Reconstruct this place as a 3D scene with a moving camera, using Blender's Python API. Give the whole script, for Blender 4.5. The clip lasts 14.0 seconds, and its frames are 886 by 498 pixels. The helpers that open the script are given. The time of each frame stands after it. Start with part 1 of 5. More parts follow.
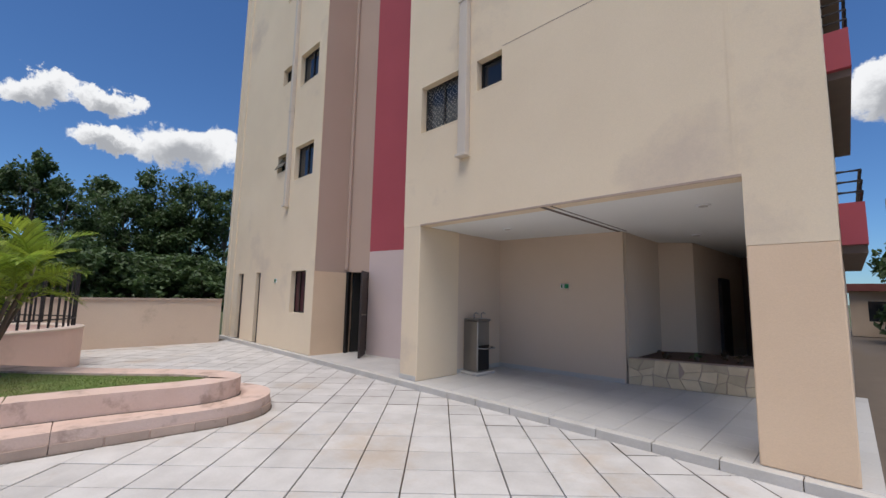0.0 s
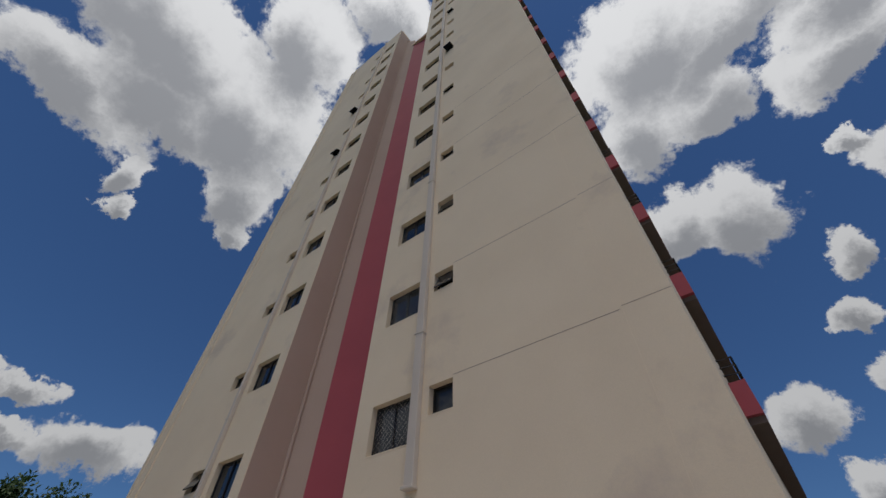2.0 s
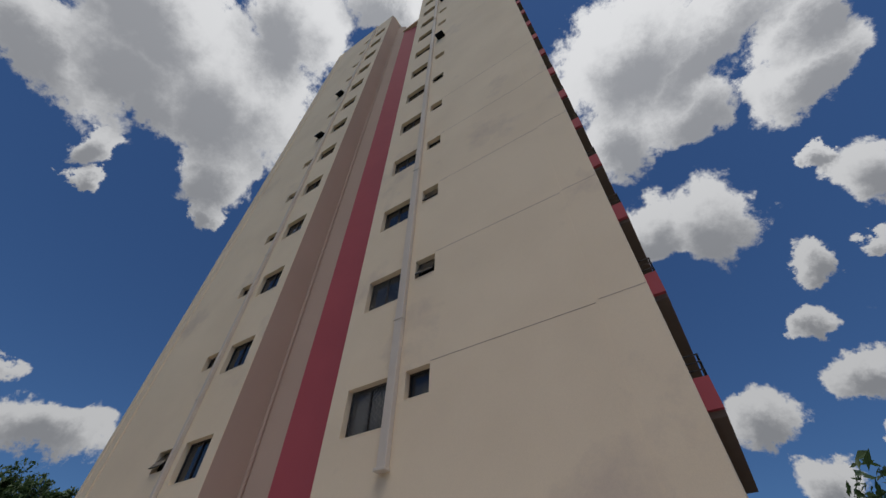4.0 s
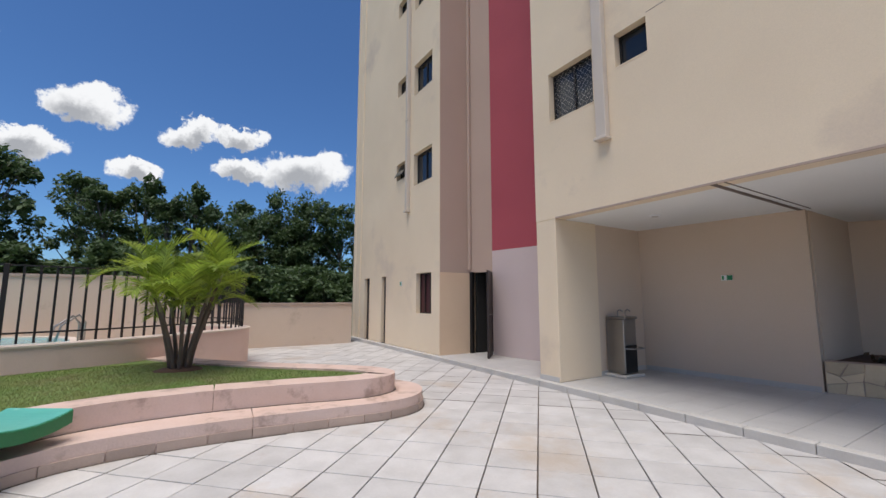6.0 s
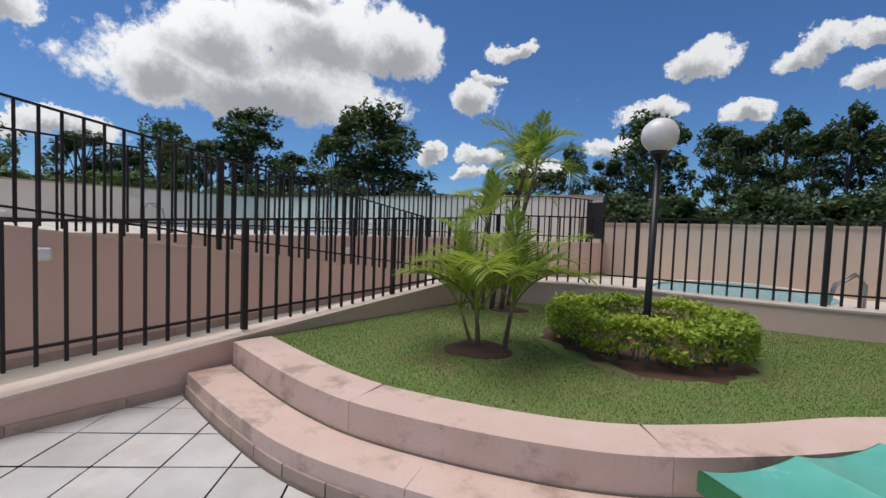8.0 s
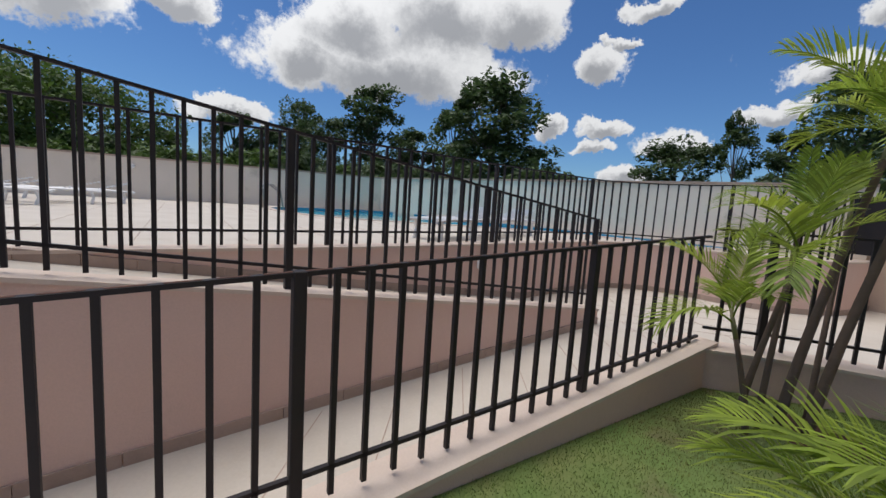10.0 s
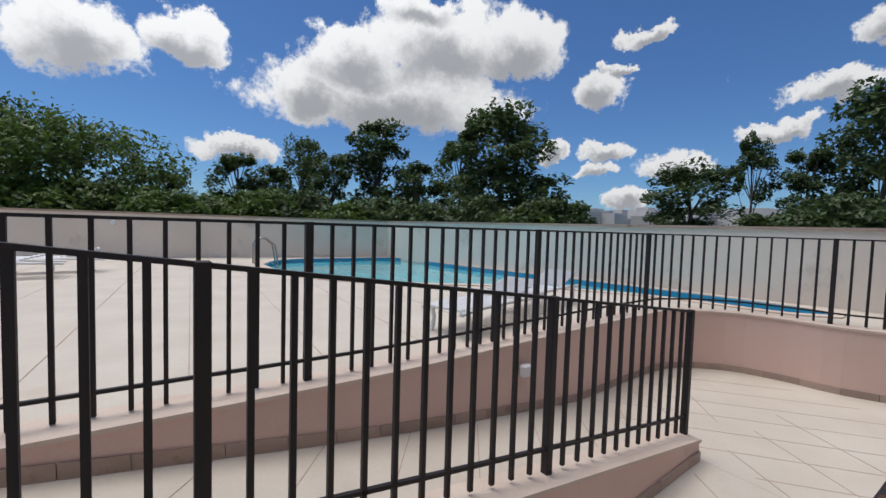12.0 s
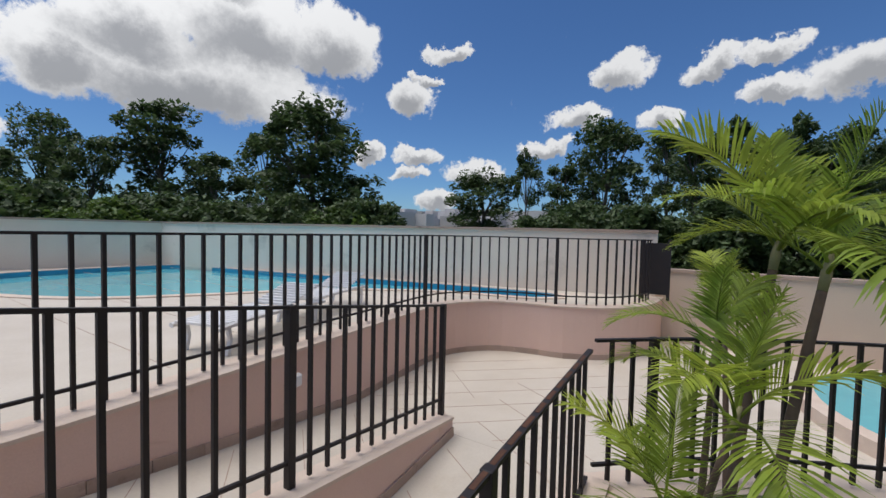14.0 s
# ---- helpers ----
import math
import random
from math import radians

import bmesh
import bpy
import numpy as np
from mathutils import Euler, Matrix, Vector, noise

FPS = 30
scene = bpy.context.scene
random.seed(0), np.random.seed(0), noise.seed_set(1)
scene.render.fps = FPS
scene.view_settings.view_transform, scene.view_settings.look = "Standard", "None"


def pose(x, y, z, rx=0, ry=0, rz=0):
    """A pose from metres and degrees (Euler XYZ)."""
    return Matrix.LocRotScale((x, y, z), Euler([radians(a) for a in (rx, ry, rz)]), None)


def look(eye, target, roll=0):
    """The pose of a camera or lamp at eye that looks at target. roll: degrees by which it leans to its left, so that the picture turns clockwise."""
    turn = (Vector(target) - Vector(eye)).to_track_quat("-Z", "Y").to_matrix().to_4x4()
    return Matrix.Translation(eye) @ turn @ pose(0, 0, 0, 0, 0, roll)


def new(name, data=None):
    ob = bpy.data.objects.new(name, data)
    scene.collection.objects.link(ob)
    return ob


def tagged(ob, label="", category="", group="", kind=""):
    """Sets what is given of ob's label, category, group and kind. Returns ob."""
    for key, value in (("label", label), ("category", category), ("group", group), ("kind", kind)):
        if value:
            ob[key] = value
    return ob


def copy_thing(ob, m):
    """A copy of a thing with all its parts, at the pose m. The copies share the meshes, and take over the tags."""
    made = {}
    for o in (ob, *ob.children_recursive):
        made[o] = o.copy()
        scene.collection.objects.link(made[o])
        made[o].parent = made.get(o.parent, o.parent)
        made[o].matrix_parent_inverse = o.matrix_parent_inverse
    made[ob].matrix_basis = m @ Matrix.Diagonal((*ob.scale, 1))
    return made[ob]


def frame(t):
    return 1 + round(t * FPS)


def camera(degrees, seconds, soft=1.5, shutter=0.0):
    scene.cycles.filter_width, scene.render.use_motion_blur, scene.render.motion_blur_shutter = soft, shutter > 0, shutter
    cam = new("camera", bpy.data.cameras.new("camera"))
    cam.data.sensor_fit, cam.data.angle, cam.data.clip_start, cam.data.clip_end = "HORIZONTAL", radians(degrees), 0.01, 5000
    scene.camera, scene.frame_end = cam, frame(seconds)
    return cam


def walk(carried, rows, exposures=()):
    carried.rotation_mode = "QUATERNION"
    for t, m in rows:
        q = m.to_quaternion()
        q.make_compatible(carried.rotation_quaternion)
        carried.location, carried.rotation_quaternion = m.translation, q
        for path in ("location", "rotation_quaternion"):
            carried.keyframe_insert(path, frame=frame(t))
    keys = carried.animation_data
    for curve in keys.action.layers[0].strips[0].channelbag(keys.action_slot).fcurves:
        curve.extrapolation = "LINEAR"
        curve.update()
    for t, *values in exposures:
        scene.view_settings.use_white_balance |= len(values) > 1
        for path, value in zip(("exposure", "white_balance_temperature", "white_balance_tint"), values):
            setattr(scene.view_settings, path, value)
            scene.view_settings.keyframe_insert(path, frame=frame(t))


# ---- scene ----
cam = camera(94.6, 14.0)
EXPOSURES = [(0, 0.25), (1, -0.1), (2, -0.65), (4.5, -0.65), (5, -0.2), (5.5, 0.2), (6.5, 0.3), (7, 0.2), (8.5, 0.05), (11, 0.0), (14, 0.0)]
PATH = [
    (0, (-0.234, 0.215, 1.583), (-1.631, 1.628, 1.81), 1.2),
    (0.5, (-0.256, 0.152, 1.625), (-1.536, 1.553, 2.256), 1.5),
    (1, (-0.208, 0.14, 1.686), (-1.355, 1.451, 2.667), 1.9),
    (1.5, (-0.216, 0.174, 1.731), (-1.204, 1.352, 3.01), 1.7),
    (2, (-0.18, 0.14, 1.782), (-1.014, 1.183, 3.27), 1.7),
    (2.2, (-0.17, 0.12, 1.781), (-0.947, 1.114, 3.333), 1.5),
    (4.5, (-0.305, 0.133, 1.633), (-1.085, 1.371, 2.996), 0.6),
    (5, (-0.488, 0.124, 1.474), (-1.461, 1.591, 2.422), 1.0),
    (5.5, (-0.68, 0.124, 1.404), (-1.978, 1.55, 1.936), 1.2),
    (6, (-0.811, -0.166, 1.462), (-2.498, 0.881, 1.704), 0.0),
    (6.5, (-1.02, -0.479, 1.487), (-2.973, -0.055, 1.572), 0.2),
    (7, (-1.183, -1.103, 1.605), (-3.165, -1.366, 1.582), 0.9),
    (7.5, (-1.348, -1.755, 1.623), (-3.129, -2.663, 1.559), 1.3),
    (8, (-1.52, -2.58, 1.64), (-3.011, -3.911, 1.548), 2.1),
    (8.5, (-1.752, -3.108, 1.692), (-3.006, -4.662, 1.572), 1.8),
    (8.7, (-1.915, -3.373, 1.699), (-3.078, -4.995, 1.577), 2.2),
    (10.8, (-3.399, -6.097, 2.226), (-4.463, -7.769, 1.958), 3.6),
    (11.2, (-3.575, -6.422, 2.24), (-4.63, -8.116, 2.111), 1.6),
    (11.6, (-3.642, -6.669, 2.493), (-4.685, -8.371, 2.371), 1.7),
    (12, (-3.612, -6.756, 2.685), (-4.662, -8.456, 2.583), 1.7),
    (12.5, (-3.645, -6.81, 2.805), (-4.74, -8.482, 2.716), 1.8),
    (13, (-3.735, -6.728, 2.837), (-4.933, -8.328, 2.76), 1.7),
    (13.5, (-3.897, -6.561, 2.821), (-5.298, -7.987, 2.744), 1.5),
    (14, (-4.027, -6.381, 2.752), (-5.695, -7.481, 2.671), 1.3),
]
walk(cam, [(t, look(eye, target, roll)) for t, eye, target, roll in PATH], EXPOSURES)

# ---- light ----
SUN_AZ, SUN_EL = radians(-48), radians(72)
world = bpy.data.worlds.new("sky")
scene.world = world
world.use_nodes = True
wt = world.node_tree
wt.nodes.clear()
# clouds: azimuth, elevation, half width, half height, in degrees
CLOUDS_SOUTH = [
    (-114.2, 17.1, 21.6, 5.9), (-121.2, 23.8, 13.1, 5.6), (-104.0, 17.7, 6.4, 4.4), (-130.7, 23.6, 7.6, 4.8), (-117.9, 27.6, 6.6, 2.4),
    (-147.2, 23.6, 4.5, 1.4), (-141.4, 17.7, 4.4, 2.8), (-169.6, 19.9, 4.3, 2.9), (-174.2, 14.4, 3.6, 1.5), (-164.0, 14.7, 5.3, 1.8),
    (-160.5, 11.8, 3.7, 1.5), (-135.8, 10.8, 3.1, 1.5), (-143.2, 10.4, 4.3, 1.5), (-142.1, 8.2, 3.3, 1.2), (-150.7, 8.9, 5.3, 2.5),
    (-145.7, 4.4, 4.3, 1.9), (-95.1, 8.9, 5.4, 1.7), (-89.6, 20.4, 5.0, 3.6), (-79.8, 17.6, 8.4, 4.6), (-144.0, 20.4, 2.4, 0.9), (-109.0, 21.5, 8.5, 4.6),
]
CLOUDS_WEST = [
    (-179.0, 19.8, 4.0, 2.0), (175.4, 20.0, 3.4, 1.5), (167.3, 16.6, 8.0, 3.2), (174.5, 16.2, 4.6, 1.6),
    (-165.6, 56.9, 20.2, 7.6), (176.2, 56.3, 13.0, 10.5), (-165.0, 45.8, 10.2, 5.0), (169.8, 48.1, 5.4, 7.4), (175.5, 67.5, 7.5, 9.0),
    (-176.4, 42.4, 2.6, 3.0), (-178.5, 38.8, 2.4, 1.6), (157.9, 76.4, 9.3, 4.6), (-178.0, 50.0, 8.0, 5.0), (167.0, 42.5, 2.6, 3.4), (-172.0, 53.0, 11.0, 8.5),
]
CLOUDS_EAST = [
    (72.1, 63.4, 11.8, 8.6), (71.0, 54.0, 8.0, 5.5), (50.0, 52.0, 7.0, 4.5), (61.3, 58.4, 15.2, 5.0), (57.4, 48.1, 6.8, 4.4), (82.5, 55.3, 6.2, 6.4), (78.9, 41.7, 6.9, 6.6),
    (85.6, 43.4, 5.7, 5.5), (61.2, 37.3, 3.4, 5.3), (63.5, 41.2, 1.8, 1.5), (71.4, 32.4, 3.2, 2.8), (65.3, 31.2, 2.4, 1.4),
    (75.4, 27.5, 2.8, 2.2), (74.4, 22.1, 4.9, 2.7), (85.2, 20.5, 4.6, 4.0), (83.1, 13.9, 3.6, 3.1), (74.8, 16.1, 2.0, 1.9),
    (120.0, 66.0, 14.0, 8.0), (10.0, 35.0, 16.0, 8.0), (-40.0, 28.0, 18.0, 8.0), (-60.0, 55.0, 12.0, 6.0), (30.0, 15.0, 12.0, 4.0),
]


def link(tree, a, b):
    tree.links.new(a, b)


def build_sky(tree):
    n = tree.nodes
    coord = n.new("ShaderNodeTexCoord")
    sky = n.new("ShaderNodeTexSky")
    sky.sky_type, sky.sun_disc = "NISHITA", False
    sky.sun_elevation, sky.sun_rotation = SUN_EL, radians(90) - SUN_AZ
    sky.altitude, sky.air_density, sky.dust_density, sky.ozone_density = 700, 1.1, 0.4, 2.5
    # ragged edges: the direction is stirred by noise before the cloud masses are looked up
    stir = n.new("ShaderNodeTexNoise")
    stir.inputs["Scale"].default_value, stir.inputs["Detail"].default_value, stir.inputs["Roughness"].default_value = 8.5, 12.0, 0.66
    link(tree, coord.outputs["Generated"], stir.inputs["Vector"])
    centred = n.new("ShaderNodeVectorMath")
    centred.operation = "SUBTRACT"
    centred.inputs[1].default_value = (0.5, 0.5, 0.5)
    link(tree, stir.outputs["Color"], centred.inputs[0])
    scaled = n.new("ShaderNodeVectorMath")
    scaled.operation = "SCALE"
    scaled.inputs["Scale"].default_value = 0.14
    link(tree, centred.outputs[0], scaled.inputs[0])
    moved = n.new("ShaderNodeVectorMath")
    moved.operation = "ADD"
    link(tree, coord.outputs["Generated"], moved.inputs[0])
    link(tree, scaled.outputs[0], moved.inputs[1])
    total, shade = None, None
    for az, el, w, h in CLOUDS_SOUTH + CLOUDS_WEST + CLOUDS_EAST:
        a, e = radians(az), radians(el)
        d = Vector((math.cos(a) * math.cos(e), math.sin(a) * math.cos(e), math.sin(e)))
        right = Vector((-math.sin(a), math.cos(a), 0))
        up = d.cross(right)
        basis = Matrix((right, up, d)).transposed()
        outs = []
        for lift in (0.0, 0.45):
            place = n.new("ShaderNodeMapping")
            place.vector_type = "TEXTURE"
            place.inputs["Location"].default_value = d - up * lift * math.tan(radians(h))
            place.inputs["Rotation"].default_value = basis.to_euler()
            place.inputs["Scale"].default_value = (math.tan(radians(w)), math.tan(radians(h)), 1.0)
            link(tree, moved.outputs[0], place.inputs["Vector"])
            ball = n.new("ShaderNodeTexGradient")
            ball.gradient_type = "SPHERICAL"
            link(tree, place.outputs[0], ball.inputs[0])
            outs.append(ball.outputs["Fac"])
        if total is None:
            total, shade = outs
        else:
            both = []
            for old, fresh in ((total, outs[0]), (shade, outs[1])):
                m = n.new("ShaderNodeMath")
                m.operation = "MAXIMUM"
                link(tree, old, m.inputs[0])
                link(tree, fresh, m.inputs[1])
                both.append(m.outputs[0])
            total, shade = both
    fine = n.new("ShaderNodeTexNoise")
    fine.inputs["Scale"].default_value, fine.inputs["Detail"].default_value, fine.inputs["Roughness"].default_value = 16.0, 9.0, 0.68
    link(tree, coord.outputs["Generated"], fine.inputs["Vector"])

    def add_noise(value, gain):
        m = n.new("ShaderNodeMath")
        m.operation = "MULTIPLY_ADD"
        m.inputs[1].default_value = gain
        link(tree, fine.outputs["Fac"], m.inputs[0])
        link(tree, value, m.inputs[2])
        return m.outputs[0]

    cover = n.new("ShaderNodeMapRange")
    cover.interpolation_type = "SMOOTHSTEP"
    cover.inputs["From Min"].default_value, cover.inputs["From Max"].default_value = 0.58, 0.78
    link(tree, add_noise(total, 0.85), cover.inputs["Value"])
    grey = n.new("ShaderNodeMapRange")
    grey.interpolation_type = "SMOOTHSTEP"
    grey.inputs["From Min"].default_value, grey.inputs["From Max"].default_value = 0.5, 1.15
    link(tree, add_noise(shade, 0.6), grey.inputs["Value"])
    body = n.new("ShaderNodeMix")
    body.data_type = "RGBA"
    body.inputs["A"].default_value, body.inputs["B"].default_value = (9.6, 9.7, 9.9, 1), (4.2, 4.35, 4.7, 1)
    link(tree, grey.outputs[0], body.inputs["Factor"])
    # clouds scatter more light forward, near the sun
    toward = n.new("ShaderNodeVectorMath")
    toward.operation = "DOT_PRODUCT"
    toward.inputs[1].default_value = (math.cos(SUN_AZ) * math.cos(SUN_EL), math.sin(SUN_AZ) * math.cos(SUN_EL), math.sin(SUN_EL))
    link(tree, coord.outputs["Generated"], toward.inputs[0])
    forward = n.new("ShaderNodeMapRange")
    forward.inputs["From Min"].default_value, forward.inputs["From Max"].default_value = 0.35, 1.0
    forward.inputs["To Min"].default_value, forward.inputs["To Max"].default_value = 0.9, 1.5
    link(tree, toward.outputs["Value"], forward.inputs["Value"])
    lit = n.new("ShaderNodeVectorMath")
    lit.operation = "SCALE"
    link(tree, body.outputs["Result"], lit.inputs[0])
    link(tree, forward.outputs[0], lit.inputs["Scale"])
    deep = n.new("ShaderNodeMix")
    deep.data_type, deep.blend_type = "RGBA", "MULTIPLY"
    deep.inputs["Factor"].default_value = 1.0
    deep.inputs["B"].default_value = (0.52, 0.77, 1.08, 1)
    link(tree, sky.outputs[0], deep.inputs["A"])
    mix = n.new("ShaderNodeMix")
    mix.data_type = "RGBA"
    link(tree, cover.outputs[0], mix.inputs["Factor"])
    link(tree, deep.outputs["Result"], mix.inputs["A"])
    link(tree, lit.outputs[0], mix.inputs["B"])
    back = n.new("ShaderNodeBackground")
    back.inputs["Strength"].default_value = 0.088
    link(tree, mix.outputs["Result"], back.inputs["Color"])
    out = n.new("ShaderNodeOutputWorld")
    link(tree, back.outputs[0], out.inputs["Surface"])


build_sky(wt)
sun = new("sun", bpy.data.lights.new("sun", "SUN"))
sun.data.energy, sun.data.angle, sun.data.color = 2.9, radians(45), (1.0, 0.94, 0.87)
sun.matrix_world = look((0, 0, 60), (-math.cos(SUN_AZ) * math.cos(SUN_EL), -math.sin(SUN_AZ) * math.cos(SUN_EL), 60 - math.sin(SUN_EL)))


# ---- materials ----
def material(name, colour, rough=0.8, metal=0.0, second=None, scale=3.0, amount=0.5, grain=60.0, bump=0.15, vary=0.0, stain=None, stain_scale=0.8, stain_at=0.6):
    """Two colours mixed by coarse noise, fine grain, a third colour in stains, relief, and a change from piece to piece."""
    m = bpy.data.materials.new(name)
    m.use_nodes = True
    t = m.node_tree
    n = t.nodes
    shader = n["Principled BSDF"]
    shader.inputs["Roughness"].default_value, shader.inputs["Metallic"].default_value = rough, metal
    coord = n.new("ShaderNodeTexCoord")
    geo = n.new("ShaderNodeNewGeometry")
    where = geo.outputs["Position"]
    coarse = n.new("ShaderNodeTexNoise")
    coarse.inputs["Scale"].default_value, coarse.inputs["Detail"].default_value = scale, 6
    link(t, where, coarse.inputs["Vector"])
    fine = n.new("ShaderNodeTexNoise")
    fine.inputs["Scale"].default_value, fine.inputs["Detail"].default_value = grain, 3
    link(t, where, fine.inputs["Vector"])
    ramp = n.new("ShaderNodeMapRange")
    ramp.inputs["From Min"].default_value, ramp.inputs["From Max"].default_value = 0.35, 0.68
    ramp.inputs["To Max"].default_value = amount
    link(t, coarse.outputs["Fac"], ramp.inputs["Value"])
    mix = n.new("ShaderNodeMix")
    mix.data_type = "RGBA"
    mix.inputs["A"].default_value = (*colour, 1)
    mix.inputs["B"].default_value = (*(second or [c * 0.8 for c in colour]), 1)
    link(t, ramp.outputs[0], mix.inputs["Factor"])
    result = mix.outputs["Result"]
    if stain:
        spots = n.new("ShaderNodeTexNoise")
        spots.inputs["Scale"].default_value, spots.inputs["Detail"].default_value, spots.inputs["Roughness"].default_value = stain_scale, 8, 0.65
        link(t, where, spots.inputs["Vector"])
        edge = n.new("ShaderNodeMapRange")
        edge.inputs["From Min"].default_value, edge.inputs["From Max"].default_value = stain_at, stain_at + 0.12
        edge.inputs["To Max"].default_value = 0.7
        link(t, spots.outputs["Fac"], edge.inputs["Value"])
        over = n.new("ShaderNodeMix")
        over.data_type = "RGBA"
        over.inputs["B"].default_value = (*stain, 1)
        link(t, edge.outputs[0], over.inputs["Factor"])
        link(t, result, over.inputs["A"])
        result = over.outputs["Result"]
    value = n.new("ShaderNodeHueSaturation")
    link(t, result, value.inputs["Color"])
    lighten = n.new("ShaderNodeMath")
    lighten.operation = "MULTIPLY_ADD"
    lighten.inputs[1].default_value, lighten.inputs[2].default_value = 0.14, 0.93
    link(t, fine.outputs["Fac"], lighten.inputs[0])
    if vary:
        info = n.new("ShaderNodeObjectInfo")
        island = n.new("ShaderNodeMath")
        island.operation = "ADD"
        link(t, info.outputs["Random"], island.inputs[0])
        link(t, geo.outputs["Random Per Island"], island.inputs[1])
        wrap = n.new("ShaderNodeMath")
        wrap.operation = "FRACT"
        link(t, island.outputs[0], wrap.inputs[0])
        spread = n.new("ShaderNodeMath")
        spread.operation = "MULTIPLY_ADD"
        spread.inputs[1].default_value, spread.inputs[2].default_value = vary, 1 - vary / 2
        link(t, wrap.outputs[0], spread.inputs[0])
        both = n.new("ShaderNodeMath")
        both.operation = "MULTIPLY"
        link(t, spread.outputs[0], both.inputs[0])
        link(t, lighten.outputs[0], both.inputs[1])
        link(t, both.outputs[0], value.inputs["Value"])
    else:
        link(t, lighten.outputs[0], value.inputs["Value"])
    link(t, value.outputs[0], shader.inputs["Base Color"])
    relief = n.new("ShaderNodeBump")
    relief.inputs["Strength"].default_value, relief.inputs["Distance"].default_value = bump, 0.01
    link(t, fine.outputs["Fac"], relief.inputs["Height"])
    link(t, relief.outputs[0], shader.inputs["Normal"])
    return m


def leaf_material(name, colour, second, light=0.35):
    m = material(name, colour, 0.55, second=second, scale=1.2, amount=1.0, grain=12, bump=0.0, vary=0.7)
    t = m.node_tree
    shader = t.nodes["Principled BSDF"]
    glow = t.nodes.new("ShaderNodeBsdfTranslucent")
    value = t.nodes["Hue/Saturation/Value"]
    link(t, value.outputs[0], glow.inputs["Color"])
    mix = t.nodes.new("ShaderNodeMixShader")
    mix.inputs[0].default_value = light
    link(t, shader.outputs[0], mix.inputs[1])
    link(t, glow.outputs[0], mix.inputs[2])
    link(t, mix.outputs[0], t.nodes["Material Output"].inputs["Surface"])
    return m


cream = material("cream_render", (0.77, 0.63, 0.455), 0.9, second=(0.69, 0.555, 0.395), scale=0.5, amount=0.7, grain=90, stain=(0.56, 0.45, 0.355), stain_scale=0.35, stain_at=0.58)
cream_low = material("cream_render_repainted", (0.73, 0.54, 0.37), 0.9, second=(0.66, 0.48, 0.325), scale=0.9, amount=0.7, grain=90)
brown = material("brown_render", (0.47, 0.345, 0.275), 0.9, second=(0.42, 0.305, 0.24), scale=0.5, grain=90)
red = material("red_render", (0.40, 0.075, 0.095), 0.85, second=(0.34, 0.06, 0.08), scale=0.7, grain=90)
pale_pink = material("pale_pink_render", (0.62, 0.50, 0.47), 0.9, second=(0.56, 0.45, 0.42), scale=0.8, grain=90)
interior = material("interior_render", (0.63, 0.50, 0.385), 0.9, second=(0.57, 0.45, 0.34), scale=0.7, grain=90)
# plain dark brown for the porch back wall, balcony slabs and ceiling strips
dark_brown = material("dark_wall", (0.16, 0.12, 0.10), 0.8, grain=50)
white_paint = material("white_ceiling", (0.80, 0.79, 0.76), 0.9, second=(0.75, 0.74, 0.71), scale=0.8, grain=60)
planter_pink = material("pink_painted_concrete", (0.62, 0.465, 0.40), 0.85, second=(0.56, 0.40, 0.325), scale=2.5, amount=0.8, grain=50, bump=0.3, stain=(0.30, 0.21, 0.165), stain_scale=2.6, stain_at=0.53)
ramp_pink = material("pink_render", (0.70, 0.51, 0.43), 0.88, second=(0.65, 0.46, 0.385), scale=1.0, amount=0.7, grain=70, stain=(0.56, 0.40, 0.33), stain_scale=1.1, stain_at=0.6)
coping = material("pale_coping", (0.66, 0.55, 0.46), 0.9, second=(0.58, 0.46, 0.38), scale=3, amount=0.8, grain=60, stain=(0.50, 0.26, 0.22), stain_scale=2.5, stain_at=0.66)
pool_wall = material("weathered_white_wall", (0.77, 0.69, 0.60), 0.9, second=(0.69, 0.61, 0.52), scale=0.6, amount=0.9, grain=50, stain=(0.48, 0.43, 0.37), stain_scale=0.9, stain_at=0.58)
tan_wall = material("tan_boundary_wall", (0.62, 0.49, 0.38), 0.9, second=(0.56, 0.43, 0.33), scale=0.6, amount=0.8, grain=50, stain=(0.38, 0.29, 0.22), stain_scale=0.9, stain_at=0.62)
tile_mat = material("pale_stone_tile", (0.56, 0.535, 0.51), 0.62, second=(0.46, 0.435, 0.41), scale=3.0, amount=0.9, grain=40, bump=0.1, vary=0.16, stain=(0.46, 0.37, 0.285), stain_scale=0.6, stain_at=0.54)
porch_tile = material("grey_porch_tile", (0.50, 0.48, 0.455), 0.5, second=(0.44, 0.42, 0.395), scale=2.0, grain=40, bump=0.08, vary=0.1)
joint_mat = material("dark_joint", (0.13, 0.10, 0.075), 0.95, grain=60)
deck_mat = material("cream_slab", (0.58, 0.525, 0.45), 0.75, second=(0.52, 0.46, 0.385), scale=1.5, amount=0.9, grain=40, bump=0.1, vary=0.1, stain=(0.50, 0.43, 0.34), stain_scale=1.0, stain_at=0.62)
skirting = material("stone_skirting", (0.42, 0.315, 0.255), 0.85, second=(0.34, 0.25, 0.20), scale=5, grain=50, vary=0.25, stain=(0.17, 0.12, 0.09), stain_scale=4, stain_at=0.6)
kerb_mat = material("pale_kerb", (0.52, 0.49, 0.45), 0.85, second=(0.42, 0.39, 0.35), scale=4, grain=50, vary=0.15)
